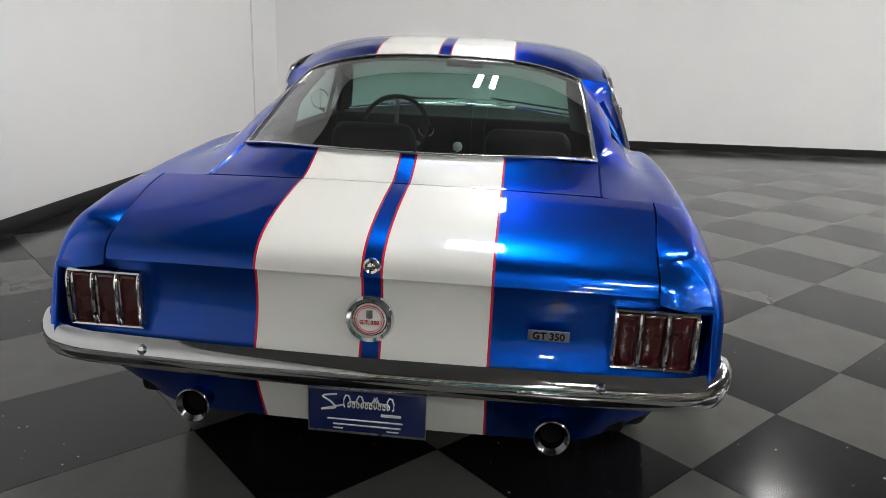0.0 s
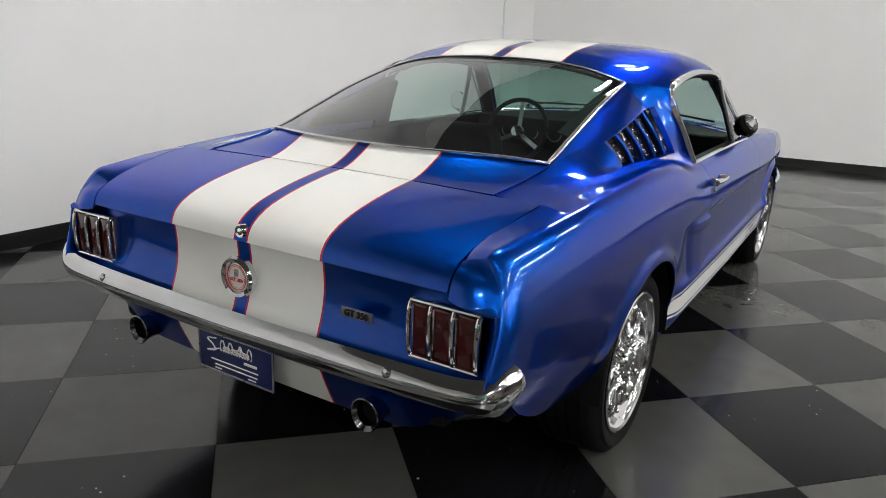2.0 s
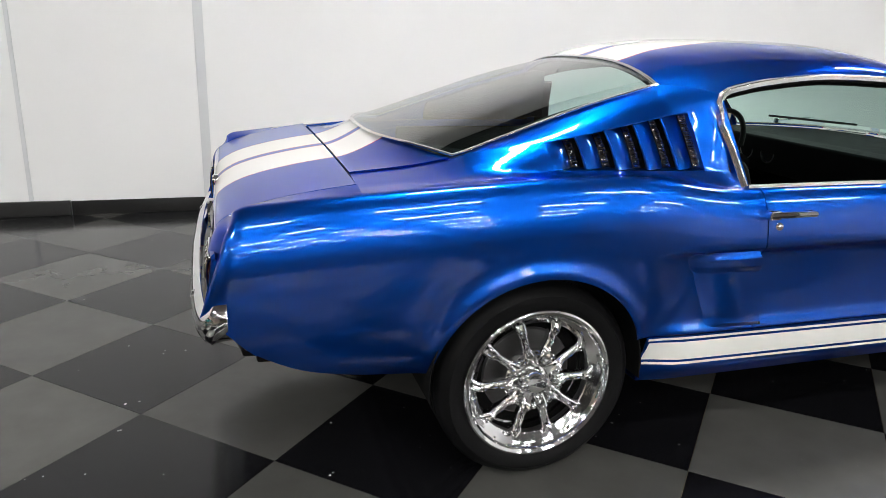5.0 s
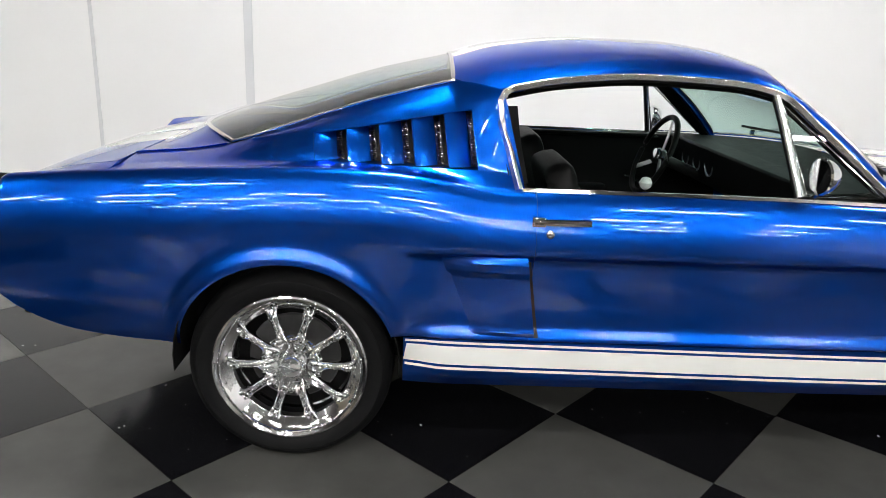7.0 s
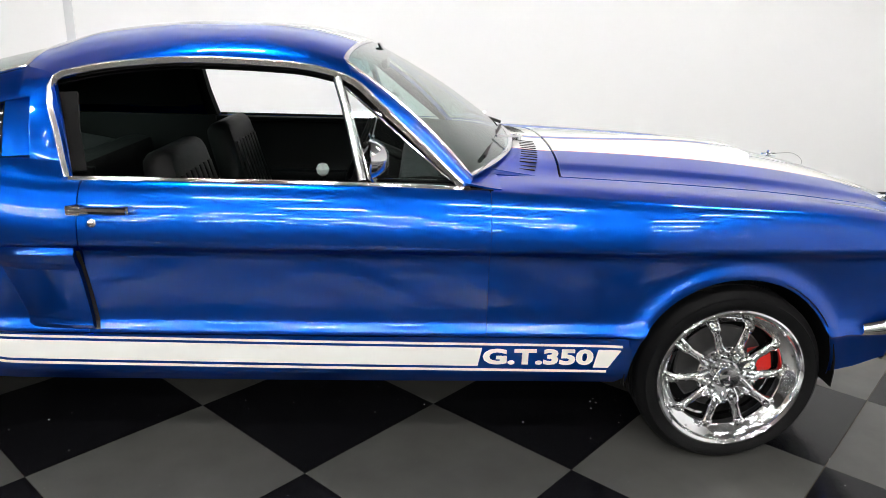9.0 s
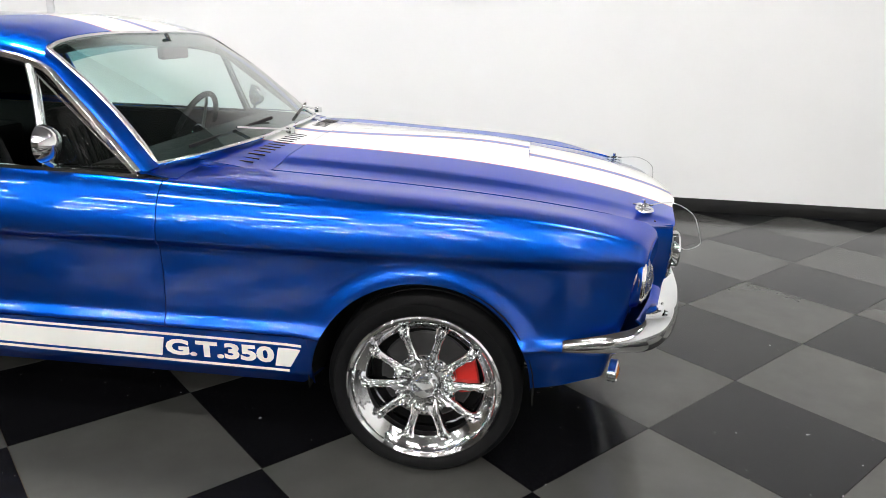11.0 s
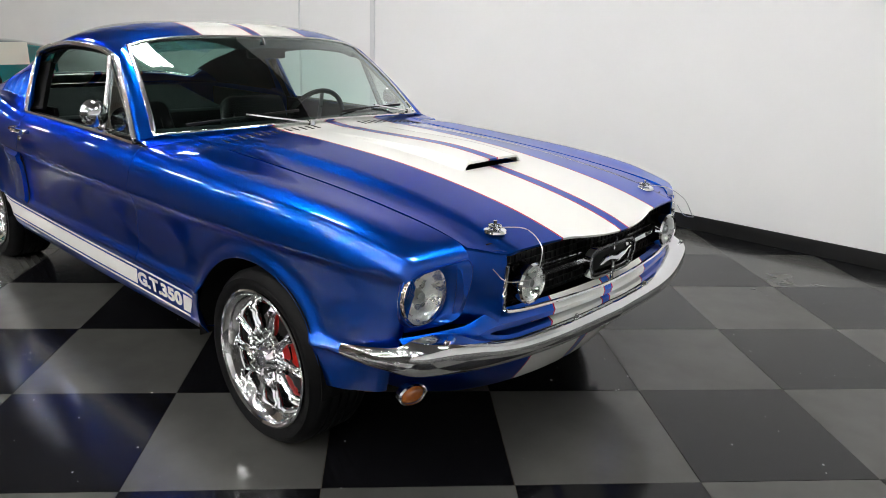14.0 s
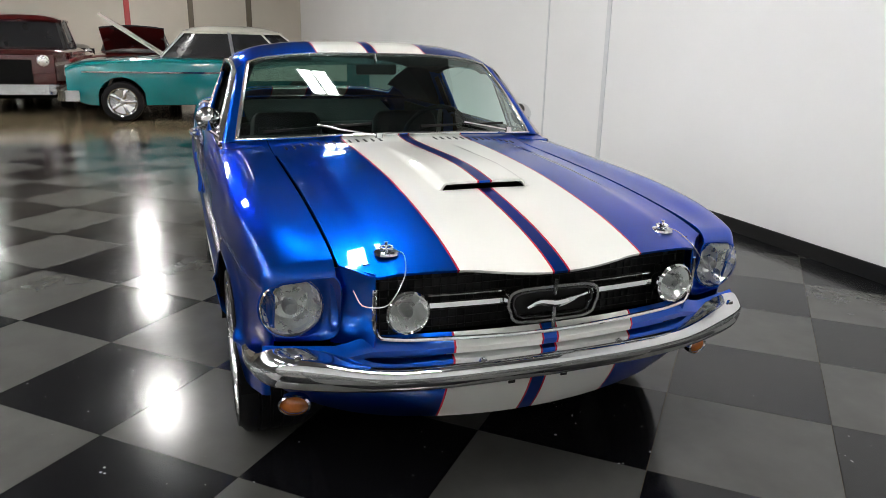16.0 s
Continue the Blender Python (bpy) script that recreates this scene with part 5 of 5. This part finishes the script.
for s in (-1, 1):
    st = group_part("side_stripe", car, "white rocker stripe with lettering")
    part("band", side_band(0.362, 1.925, 0.370, 0.4335, s, 0.01, 0.012), M_WHITE, st, solid=0.001)
    part("band", side_band(2.292, 2.352, 0.370, 0.4335, s, 0.012, 0.035), M_WHITE, st, solid=0.001)
    part("pinstripe", side_band(0.362, 2.372, 0.4425, 0.4505, s, 0, 0), M_WHITE, st, solid=0.001)
    part("pinstripe", side_band(0.362, 2.33, 0.352, 0.3605, s, 0, 0), M_WHITE, st, solid=0.001)
    t = text_mesh("G.T.350", 0.080, 0.0036, 0.0006)
    for v in t.verts:
        x, z = 2.108 + (1 if s < 0 else -1) * v.co.x * 1.33, 0.3868 + v.co.y * 0.88
        v.co = Vector((x, s * (side(x, z) + 0.004 + v.co.z), z))
    part("letters", t, M_WHITE, st, "white block lettering")

# ---- cabin
cabin = group_part("cabin", car, "black vinyl interior")
part("floor_pan", box((0.3, -0.74, 0.33), (2.05, 0.74, 0.38), 0.02), M_CARPET, cabin)
part("tunnel", sweep([(x, 0, 0.43) for x in spread(0.5, 2.0, 8)], [(-0.15, -0.08), (-0.10, 0.06), (0.0, 0.09), (0.10, 0.06), (0.15, -0.08)]), M_CARPET, cabin)
part("firewall", box((2.0, -0.74, 0.36), (2.05, 0.74, 0.90), 0.01), M_UNDER, cabin)
part("headliner", sheet(lambda u, t: (lambda p: (p[0], p[1] * 0.985, p[2] - 0.024))(roof_point(u, t)), spread(0.0, 0.985, 24), spread(-1, 1, 25)), M_VINYL, cabin, solid=0.004)
part("parcel_shelf", sheet(lambda u, t: (mix(-0.33, 0.42, u), t * 0.53, mix(0.925, 0.80, u)), spread(0, 1, 6), spread(-1, 1, 7), out=(0, 0, 0.5)), M_CARPET, cabin, solid=0.02)
part("rear_seat_back", box((0.30, -0.60, 0.50), (0.44, 0.60, 0.84), 0.04), M_VINYL, cabin)
part("rear_seat", box((0.38, -0.60, 0.40), (0.78, 0.60, 0.56), 0.05), M_VINYL, cabin)
dash = part("dashboard", sweep([(1.86, y, 0.83) for y in spread(-0.73, 0.73, 13)], [(-0.17, -0.08), (0.12, -0.10), (0.15, 0.05), (0.05, 0.085), (-0.10, 0.10), (-0.20, 0.095)]), M_VINYL, cabin, bevel=0.01)
part("dash_shelf", sheet(lambda u, t: (mix(1.78, ws_base(t * 0.70) - 0.01, u), t * 0.70, mix(0.928, ws_base_z(t * 0.7) - 0.012, u)), spread(0, 1, 6), spread(-1, 1, 15)), M_VINYL, cabin, solid=0.01)
for y in (0.22, 0.37, 0.52):
    part("gauge", lathe([(0.045, -0.02), (0.048, -0.026), (0.042, -0.028), (0.040, -0.018), (0, -0.018)], 20, "X", (1.70, y, 0.845)), M_STEEL, cabin)
part("glove_box", box((1.692, -0.60, 0.77), (1.71, -0.2, 0.87), 0.006), M_BLACK, cabin)
part("console", box((1.05, -0.09, 0.47), (1.70, 0.09, 0.60), 0.03), M_VINYL, cabin)
part("shift_lever", rod([(1.38, 0.0, 0.58), (1.33, 0.0, 0.78)], 0.008), M_CHROME, cabin)
part("shift_knob", lathe([(0, 0.028), (0.018, 0.022), (0.027, 0.004), (0.022, -0.016), (0.008, -0.026)], 18, "Z", (1.33, 0, 0.80)), M_WHITE, cabin, "white shift knob")
for s in (-1, 1):
    part("door_card", sheet(lambda x, z: (x, s * (0.79 - 0.05 * step(0.75, 0.4, z)), z), spread(0.60, 1.95, 12), (0.38, 0.5, 0.62, 0.64, 0.75, 0.908)), M_VINYL, cabin, solid=0.012)
    part("door_top", box((0.69, min(s * 0.745, s * 0.795), 0.895), (1.88, max(s * 0.745, s * 0.795), 0.915), 0.006), M_VINYL, cabin)
    part("arm_rest", box((0.95, min(s * 0.70, s * 0.76), 0.60), (1.35, max(s * 0.70, s * 0.76), 0.65), 0.015), M_VINYL, cabin)
    part("window_crank", rod([(1.45, s * 0.735, 0.70), (1.53, s * 0.73, 0.66)], 0.006), M_CHROME, cabin)
    part("side_trim", box((-0.10, min(s * 0.665, s * 0.69), 0.40), (0.72, max(s * 0.665, s * 0.69), 0.93), 0.01), M_VINYL, cabin)
    part("pillar_trim", sweep([(0.690, s * 0.745, 0.925), (0.662, s * 0.700, 1.05), (0.650, s * 0.660, 1.15)], [(-0.035, -0.012), (0.035, -0.012), (0.035, 0.012), (-0.035, 0.012)]), M_VINYL, cabin)
    part("roof_rail", sweep([(x, s * 0.655, drip_z(x) - 0.004) for x in spread(0.70, 1.48, 14)], [(-0.03, -0.012), (0.03, -0.012), (0.03, 0.014), (-0.03, 0.02)]), M_VINYL, cabin)
    part("sail_lining", sheet(lambda x, v: sail_point(x, v, s, 0.07), [x for x in SAIL_X if 0.0 < x < 0.63], spread(0.1, 1.95, 9)), M_VINYL, cabin, solid=0.004)
    part("pillar_lining", sheet(lambda u, t: (lambda a, b: tuple(a.lerp(b, t)))(Vector((windshield(u, s).x - 0.03, windshield(u, s).y, windshield(u, s).z - 0.012)), Vector((mix(1.84, 1.49, u), s * mix(0.765, 0.672, u), mix(0.91, 1.20, u)))), spread(0, 1, 8), (0, 0.5, 1)), M_VINYL, cabin, solid=0.006)
    y = s * 0.37
    seat = group_part("bucket_seat", car, "black vinyl bucket seat")
    part("cushion", shifted(box((-0.25, -0.25, -0.07), (0.25, 0.25, 0.07), 0.05, 3), Matrix.Translation((1.17, y, 0.50)) @ pose(0, 0, 0, 0, -6, 0)), M_VINYL, seat)
    back = box((-0.055, -0.25, 0.0), (0.055, 0.25, 0.50), 0.05, 3)
    for v in back.verts:
        k = max(0, v.co.z - 0.25) / 0.25
        v.co.y *= 1 - 0.30 * k * k
    part("backrest", shifted(back, Matrix.Translation((0.99, y, 0.475)) @ pose(0, 0, 0, 0, -16, 0)), M_VINYL, seat)
    for k in range(-3, 4):
        part("pleat", shifted(box((0.052, k * 0.05 - 0.018, 0.08), (0.062, k * 0.05 + 0.018, 0.40), 0.005), Matrix.Translation((0.99, y, 0.475)) @ pose(0, 0, 0, 0, -16, 0)), M_VINYL, seat)

sw = group_part("steering_wheel", car, "dark rimmed steering wheel with chrome spokes")
part("rim", rod([(0, 0.185 * math.cos(a), 0.185 * math.sin(a)) for a in [2 * math.pi * k / 40 for k in range(40)]], 0.013, 10, closed=True), M_VINYL, sw)
for a in (90, 210, 330):
    c, d = math.cos(radians(a)), math.sin(radians(a))
    part("spoke", sweep([(0.03, 0.03 * c, 0.03 * d), (0.02, 0.1 * c, 0.1 * d), (0.004, 0.18 * c, 0.18 * d)], [(-0.012, -0.002), (0.012, -0.002), (0.012, 0.002), (-0.012, 0.002)], up=(1, 0, 0)), M_STEEL, sw)
part("horn_cap", lathe([(0, -0.005), (0.03, -0.002), (0.038, 0.012), (0.04, 0.04)], 24, "X"), M_CHROME, sw)
part("column", rod([(0.02, 0, 0), (0.35, 0, 0)], 0.025, 12), M_BLACK, sw)
sw.matrix_basis = pose(1.47, 0.37, 0.868, 0, 22, 0)
rm = part("rear_view_mirror", box((1.575, -0.105, 1.21), (1.60, 0.105, 1.262), 0.012), M_BLACK, car, "inside rear-view mirror")
part("mirror_stem", rod([(1.59, 0, 1.25), (1.56, 0, 1.305)], 0.007), M_CHROME, rm)
part("mirror_glass", box((1.5725, -0.098, 1.216), (1.5745, 0.098, 1.256), 0.001), M_MIRROR, rm)

# wipers
for t0, t1, tp in ((-0.86, -0.2, -0.18), (0.12, 0.78, 0.80)):
    wp = group_part("wiper", car, "chrome wiper arm and blade")
    a, b = Vector(windshield(0.05, t0)) + Vector((0.010, 0, 0.012)), Vector(windshield(0.09, t1)) + Vector((0.010, 0, 0.012))
    part("blade", sweep([a.lerp(b, k) for k in spread(0, 1, 8)], [(-0.003, -0.008), (0.003, -0.008), (0.004, 0.003), (-0.004, 0.003)]), M_BLACK, wp)
    foot = Vector((ws_base(tp * 0.7) + 0.03, tp * 0.7, 0.968))
    part("arm", sweep(along([foot, foot + Vector((0.0, (a.y - foot.y) * 0.25, 0.022)), (a + b) / 2 + Vector((0.01, 0, 0.012))], 8), [(-0.006, -0.003), (0.006, -0.003), (0.005, 0.003), (-0.005, 0.003)]), M_TRIM, wp)
    part("pivot", lathe([(0.018, -0.01), (0.016, 0.012), (0, 0.016)], 14, "Z", foot), M_CHROME, wp)


# the flanks bulge a little past the wheels, and the tail runs long and high
def settle(ob):
    for v in ob.data.vertices:
        x, y, z = v.co
        wide = 0.017 * step(0.62, 0.84, abs(y)) * step(3.1, 2.4, x)
        k = step(0.1, -0.6, x)
        v.co = (x - 0.018 * k, y + math.copysign(wide, y), z + 0.013 * k * step(0.3, 0.45, z))


for ob in car.children_recursive:
    if ob.type == "MESH" and ob.matrix_basis == Matrix.Identity(4) and ob.parent.matrix_basis == Matrix.Identity(4):
        settle(ob)


# ---------------------------------------------------------------- other cars at the far end of the hall
M_TEAL = material("teal_paint", (0.0, 0.17, 0.18), rough=0.2, coat=1.0, noise_scale=3, vary=0.08)
M_CREAM = material("cream_paint", (0.72, 0.70, 0.62), rough=0.3, coat=1.0, noise_scale=3, vary=0.05)
M_MAROON = material("maroon_paint", (0.05, 0.003, 0.003), rough=0.2, coat=1.0, noise_scale=3, vary=0.15)
M_RED = material("red_paint", (0.30, 0.015, 0.015), rough=0.3, coat=1.0, noise_scale=3, vary=0.1)
M_DARK = material("black_paint", (0.015, 0.015, 0.017), rough=0.25, coat=1.0, noise_scale=3, vary=0.2)
M_POST = material("painted_post", (0.10, 0.08, 0.055), rough=0.7, noise_scale=5, vary=0.2)


def parked_car(name, label, length, belt, roof_top, cabin, arches, paint, roof_paint, width=0.90, squareness=0.55, hood_up=0.0, hood_paint=None, bed=False):
    """A car seen from afar: x runs from the nose (0) to the tail, half width along y. cabin: windscreen foot, roof front, roof rear, rear glass foot."""
    c = thing(name, label, "car")
    top = smooth(*belt)
    r = 0.36

    def low_at(x):
        for ax in arches:
            if abs(x - ax) < r:
                return 0.36 + math.sqrt(r * r - (x - ax) ** 2)
        return 0.27 + 0.10 * step(0.35, 0.0, min(x, length - x))

    def half(x):
        k = min(x, length - x)
        return width * (0.86 + 0.14 * step(0.0, 0.7, k))

    xs = sorted(set(spread(0, length, 40)) | {a + r * math.cos(radians(k)) for a in arches for k in range(0, 181, 12)} | {a + d for a in arches for d in (-r - 0.002, r + 0.002)})

    def skin(x, v):
        zt, zl, w = top(x), low_at(x), half(x)
        if v <= 1:
            z = mix(zt - 0.10, zl, v)
            bulge = 1 - 0.06 * abs(2 * (z - 0.27) / max(zt - 0.27, 0.1) - 1.1) ** 2
            return (x, w * bulge, max(z, zl))
        t = v - 1
        a = t * math.pi / 2
        return (x, w * 0.985 * max(0.0, math.cos(a)) ** squareness, zt - 0.10 + 0.10 * math.sin(a) ** 0.8)

    vs = [2 - k / 11 for k in range(12)] + spread(0.0, 1.0, 12)
    halves = sheet(skin, xs, vs, out=(length / 2, 0, 0.5))
    body = merge(halves, flipped(halves))
    for x in (0.0, length):
        b = sheet(lambda y, t: (x + (0.03 if x else -0.03) * math.sin(math.pi * t) * (1 - (y / width) ** 2), y * 0.84, mix(0.38, top(x) - 0.01, t)), spread(-width, width, 9), spread(0, 1, 6))
        body = merge(body, b)
    part("body", body, paint, c, solid=0.0)
    part("underside", box((0.3, -width * 0.75, 0.25), (length - 0.3, width * 0.75, 0.45)), M_UNDER, c)
    f0, f1, f2, f3 = cabin
    zb = lambda x: top(min(max(x, 0), length)) - 0.02

    def glass_house(u, t):
        w = width * mix(0.86, 0.70, t)
        x = mix(mix(f0, f1, t), mix(f3, f2, t), u)
        e = min(u, 1 - u)
        return (x, w * (1 - 0.10 * (1 - step(0, 0.12, e))), mix(zb(x), roof_top - 0.09, t))

    hs = sheet(glass_house, spread(0, 1, 20), spread(0, 1, 5), out=((f0 + f3) / 2, 0, 1.2))
    other = flipped(hs)
    part("side_glass", hs, M_DARK, c, "dark side windows")
    part("side_glass", other, M_DARK, c, "dark side windows")
    for u, nm in ((0.0, "windscreen"), (1.0, "rear_screen")):
        part(nm, sheet(lambda y, t: (glass_house(u, t)[0], y * glass_house(u, t)[1], glass_house(u, t)[2]), spread(-1, 1, 9), spread(0, 1, 5)), M_DARK, c)
    rf = sheet(lambda u, y: (mix(f1 - 0.06, f2 + 0.08, u), y * width * 0.74, roof_top - 0.10 + 0.10 * (1 - abs(y) ** 3) * (1 - abs(2 * u - 1) ** 4)), spread(0, 1, 20), spread(-1, 1, 17), out=(f1, 0, 1))
    part("roof", rf, roof_paint, c, solid=0.04)
    for s in (-1, 1):
        for u in (0.0, 0.46, 0.80, 1.0):
            part("pillar", sweep([(glass_house(u, t)[0], s * (glass_house(u, t)[1] + 0.006), glass_house(u, t)[2]) for t in spread(0, 1, 5)], [(-0.03, -0.012), (0.03, -0.012), (0.03, 0.012), (-0.03, 0.012)]), M_CHROME if u in (0.0, 0.46) else roof_paint, c)
        for ax in arches:
            w = group_part("wheel", c)
            part("tyre", lathe([(0.215, -0.10), (0.27, -0.115), (0.31, -0.10), (0.325, -0.07), (0.325, 0.07), (0.31, 0.10), (0.19, 0.10)], 32), M_RUBBER, w)
            rim = lathe([(0.225, -0.10), (0.23, -0.118), (0.215, -0.108), (0.19, -0.07), (0.07, -0.06), (0.06, -0.09), (0, -0.10)], 24)
            part("rim", rim, M_CHROME, w)
            for k in range(5):
                a = 2 * math.pi * k / 5
                part("spoke", shifted(box((0.04, -0.105, -0.026), (0.212, -0.075, 0.026), 0.01), pose(0, 0, 0, 0, math.degrees(a), 0)), M_CHROME, w)
            w.matrix_basis = pose(ax, s * (width - 0.12), 0.325, 0, 0, 0 if s < 0 else 180)
        part("headlamp", lathe([(0.10, 0.02), (0.105, -0.02), (0.07, -0.05), (0, -0.06)], 20, "X", (0.02, s * width * 0.66, top(0.1) - 0.14)), M_LAMP, c)
    for x, d in ((-0.15, 1), (length + 0.10, -1)):
        part("bumper", sweep(along([(x + d * 0.34, -width + 0.02, 0.43), (x + d * 0.12, -width + 0.04, 0.43), (x, -width * 0.6, 0.44), (x, width * 0.6, 0.44), (x + d * 0.12, width - 0.04, 0.43), (x + d * 0.34, width - 0.02, 0.43)], 30), [(-0.05, -0.085), (0.02, -0.07), (0.05, -0.03), (0.05, 0.03), (0.02, 0.07), (-0.05, 0.085)]), M_CHROME, c)
    part("grille", box((-0.04, -0.45, 0.52), (0.02, 0.45, top(0.1) - 0.12), 0.02), M_STEEL if roof_paint is M_CREAM else M_UNDER, c)
    if hood_up:
        hp = sheet(lambda u, y: (mix(f0 - 0.08, 0.1, u), y * width * 0.72, 0.05 * (1 - abs(y) ** 2)), spread(0, 1, 6), spread(-1, 1, 9))
        part("hood", shifted(hp, Matrix.Translation((f0 - 0.08, 0, top(f0))) @ pose(0, 0, 0, 0, hood_up, 0) @ Matrix.Translation((-(f0 - 0.08), 0, 0.02))), hood_paint or paint, c, "hood propped open", solid=0.03)
    return c


sedan = parked_car("sedan", "teal and cream two-tone vintage sedan with chrome trim, parked on concrete", 4.95, ([0, 0.25, 0.8, 1.5, 2.5, 3.6, 4.4, 4.95], [0.90, 0.98, 1.02, 1.05, 1.04, 1.05, 1.02, 0.93]), 1.56, (1.42, 1.85, 3.35, 3.95), (0.80, 3.75), M_TEAL, M_CREAM)
for s in (-1, 1):
    part("spear", sweep([(x, s * 0.905, mix(0.80, 0.79, x / 2.6)) for x in spread(0.25, 2.9, 10)], [(-0.012, -0.012), (0.012, -0.012), (0.012, 0.012), (-0.012, 0.012)]), M_CHROME, sedan)
    part("rear_panel", sheet(lambda u, v: (mix(mix(2.60, 2.75, v), 4.5, u), s * 0.913, mix(0.66, 0.985, v)), spread(0, 1, 6), spread(0, 1, 5), out=(3.5, 0, 0.8)), M_CREAM, sedan, "cream rear side panel", solid=0.01)
sedan.matrix_basis = pose(-8.45, -2.62, 0, 0, 0, 90)

pickup = parked_car("pickup_truck", "maroon vintage pickup with dark trim, parked beside the sedan", 4.8, ([0, 0.3, 1.5, 2.6, 2.7, 4.8], [1.02, 1.10, 1.12, 1.12, 1.02, 1.0]), 1.72, (1.55, 1.85, 2.5, 2.62), (0.85, 3.7), M_MAROON, M_MAROON, 0.95, 0.4)
pickup.matrix_basis = pose(-9.1, -3.75, 0, 0, 0, 178)
roadster = parked_car("hot_rod", "red hot rod with its hood raised, parked by the far wall", 4.2, ([0, 0.4, 1.5, 3.2, 4.2], [0.88, 0.98, 1.02, 1.0, 0.85]), 1.5, (1.5, 1.85, 2.7, 3.1), (0.75, 3.3), M_RED, M_DARK, 0.85, 0.5, 20, M_DARK)
roadster.matrix_basis = pose(-11.0, -1.75, 0, 0, 0, 181)
coupe = parked_car("coupe", "cream coupe with its hood propped open, parked behind the sedan", 4.5, ([0, 0.3, 1.4, 3.2, 4.5], [0.85, 0.93, 0.98, 0.97, 0.86]), 1.40, (1.45, 1.9, 2.9, 3.4), (0.8, 3.5), M_CREAM, M_CREAM, 0.88, 0.5, 34)
coupe.matrix_basis = pose(-10.4, -2.6, 0, 0, 0, 91)
old = parked_car("vintage_car", "black vintage car with chrome lamps, parked by the far wall", 4.3, ([0, 0.4, 1.5, 3.4, 4.3], [1.05, 1.15, 1.18, 1.15, 0.95]), 1.75, (1.5, 1.7, 3.0, 3.4), (0.75, 3.4), M_DARK, M_DARK, 0.85, 0.5)
old.matrix_basis = pose(-14.0, -3.4, 0, 0, 0, -150)
for y, m, h in ((-1.9, M_RED, 3.2), (-0.55, M_POST, 2.2), (0.75, M_POST, 3.0)):
    p = thing("post", "painted steel post by the far wall", "post", "posts by the far wall")
    part("shaft", box((-0.06, -0.06, 0.02), (0.06, 0.06, h), 0.008), m, p)
    part("foot", box((-0.12, -0.12, 0.0), (0.12, 0.12, 0.02), 0.004), M_STEEL, p)
    p.matrix_basis = pose(-12.9, y, -0.0045)
for c in (sedan, pickup, roadster, coupe, old):
    c.location.z = -0.0045


# ---------------------------------------------------------------- checkered floor, one tile at a time
def build_floor():
    size, angle = 0.6097, radians(46.78)
    u = Vector((math.cos(angle), math.sin(angle), 0)) * size
    v = Vector((-u.y, u.x, 0))
    origin = Vector((1.377, -0.9285, 0))
    floor = new("floor")
    tagged(floor, "black and grey checkered vinyl tile floor, polished and scuffed", "floor", kind="structure")

    def corners(e, z):
        return [(u * a + v * b) + Vector((0, 0, z)) for a, b in ((e, e), (1 - e, e), (1 - e, 1 - e), (e, 1 - e))]

    shape = [corners(0.0008, -0.004), corners(0.0022, 0.0)]
    meshes = {}
    for dark in (0, 1):
        me = bpy.data.meshes.new("tile")
        pts = [tuple(p) for ring in shape for p in ring]
        me.from_pydata(pts, [], [(4, 5, 6, 7)] + [(k, (k + 1) % 4, 4 + (k + 1) % 4, 4 + k) for k in range(4)])
        me.materials.append(M_TILE_DARK if dark else M_TILE_GREY)
        meshes[dark] = me
    far = {0: ([], []), 1: ([], [])}
    made = 0
    for i in range(-26, 27):
        for j in range(-26, 27):
            p = origin + u * i + v * j
            c = p + (u + v) / 2
            if not (-5.2 < c.x < front_wall_x(c.y) + 0.45 and -11 < c.y < WALL_Y + 0.45):
                continue
            dark = 0 if (i + j) % 2 else 1
            if -3.0 < c.x < 6.2 and -3.3 < c.y < 3.3 and made < 300:
                made += 1
                t = new("tile", meshes[dark])
                t.parent = floor
                t.location = p
            else:
                pts, faces = far[dark]
                n = len(pts)
                pts += [tuple(p + q) for ring in shape for q in ring]
                faces += [tuple(n + k for k in f) for f in [(4, 5, 6, 7)] + [(k, (k + 1) % 4, 4 + (k + 1) % 4, 4 + k) for k in range(4)]]
    for dark in (0, 1):
        me = bpy.data.meshes.new("far_tiles")
        me.from_pydata(far[dark][0], [], far[dark][1])
        me.materials.append(M_TILE_DARK if dark else M_TILE_GREY)
        ob = new("far_tiles", me)
        ob.parent = floor
        ob["kind"] = "stuff"


build_floor()
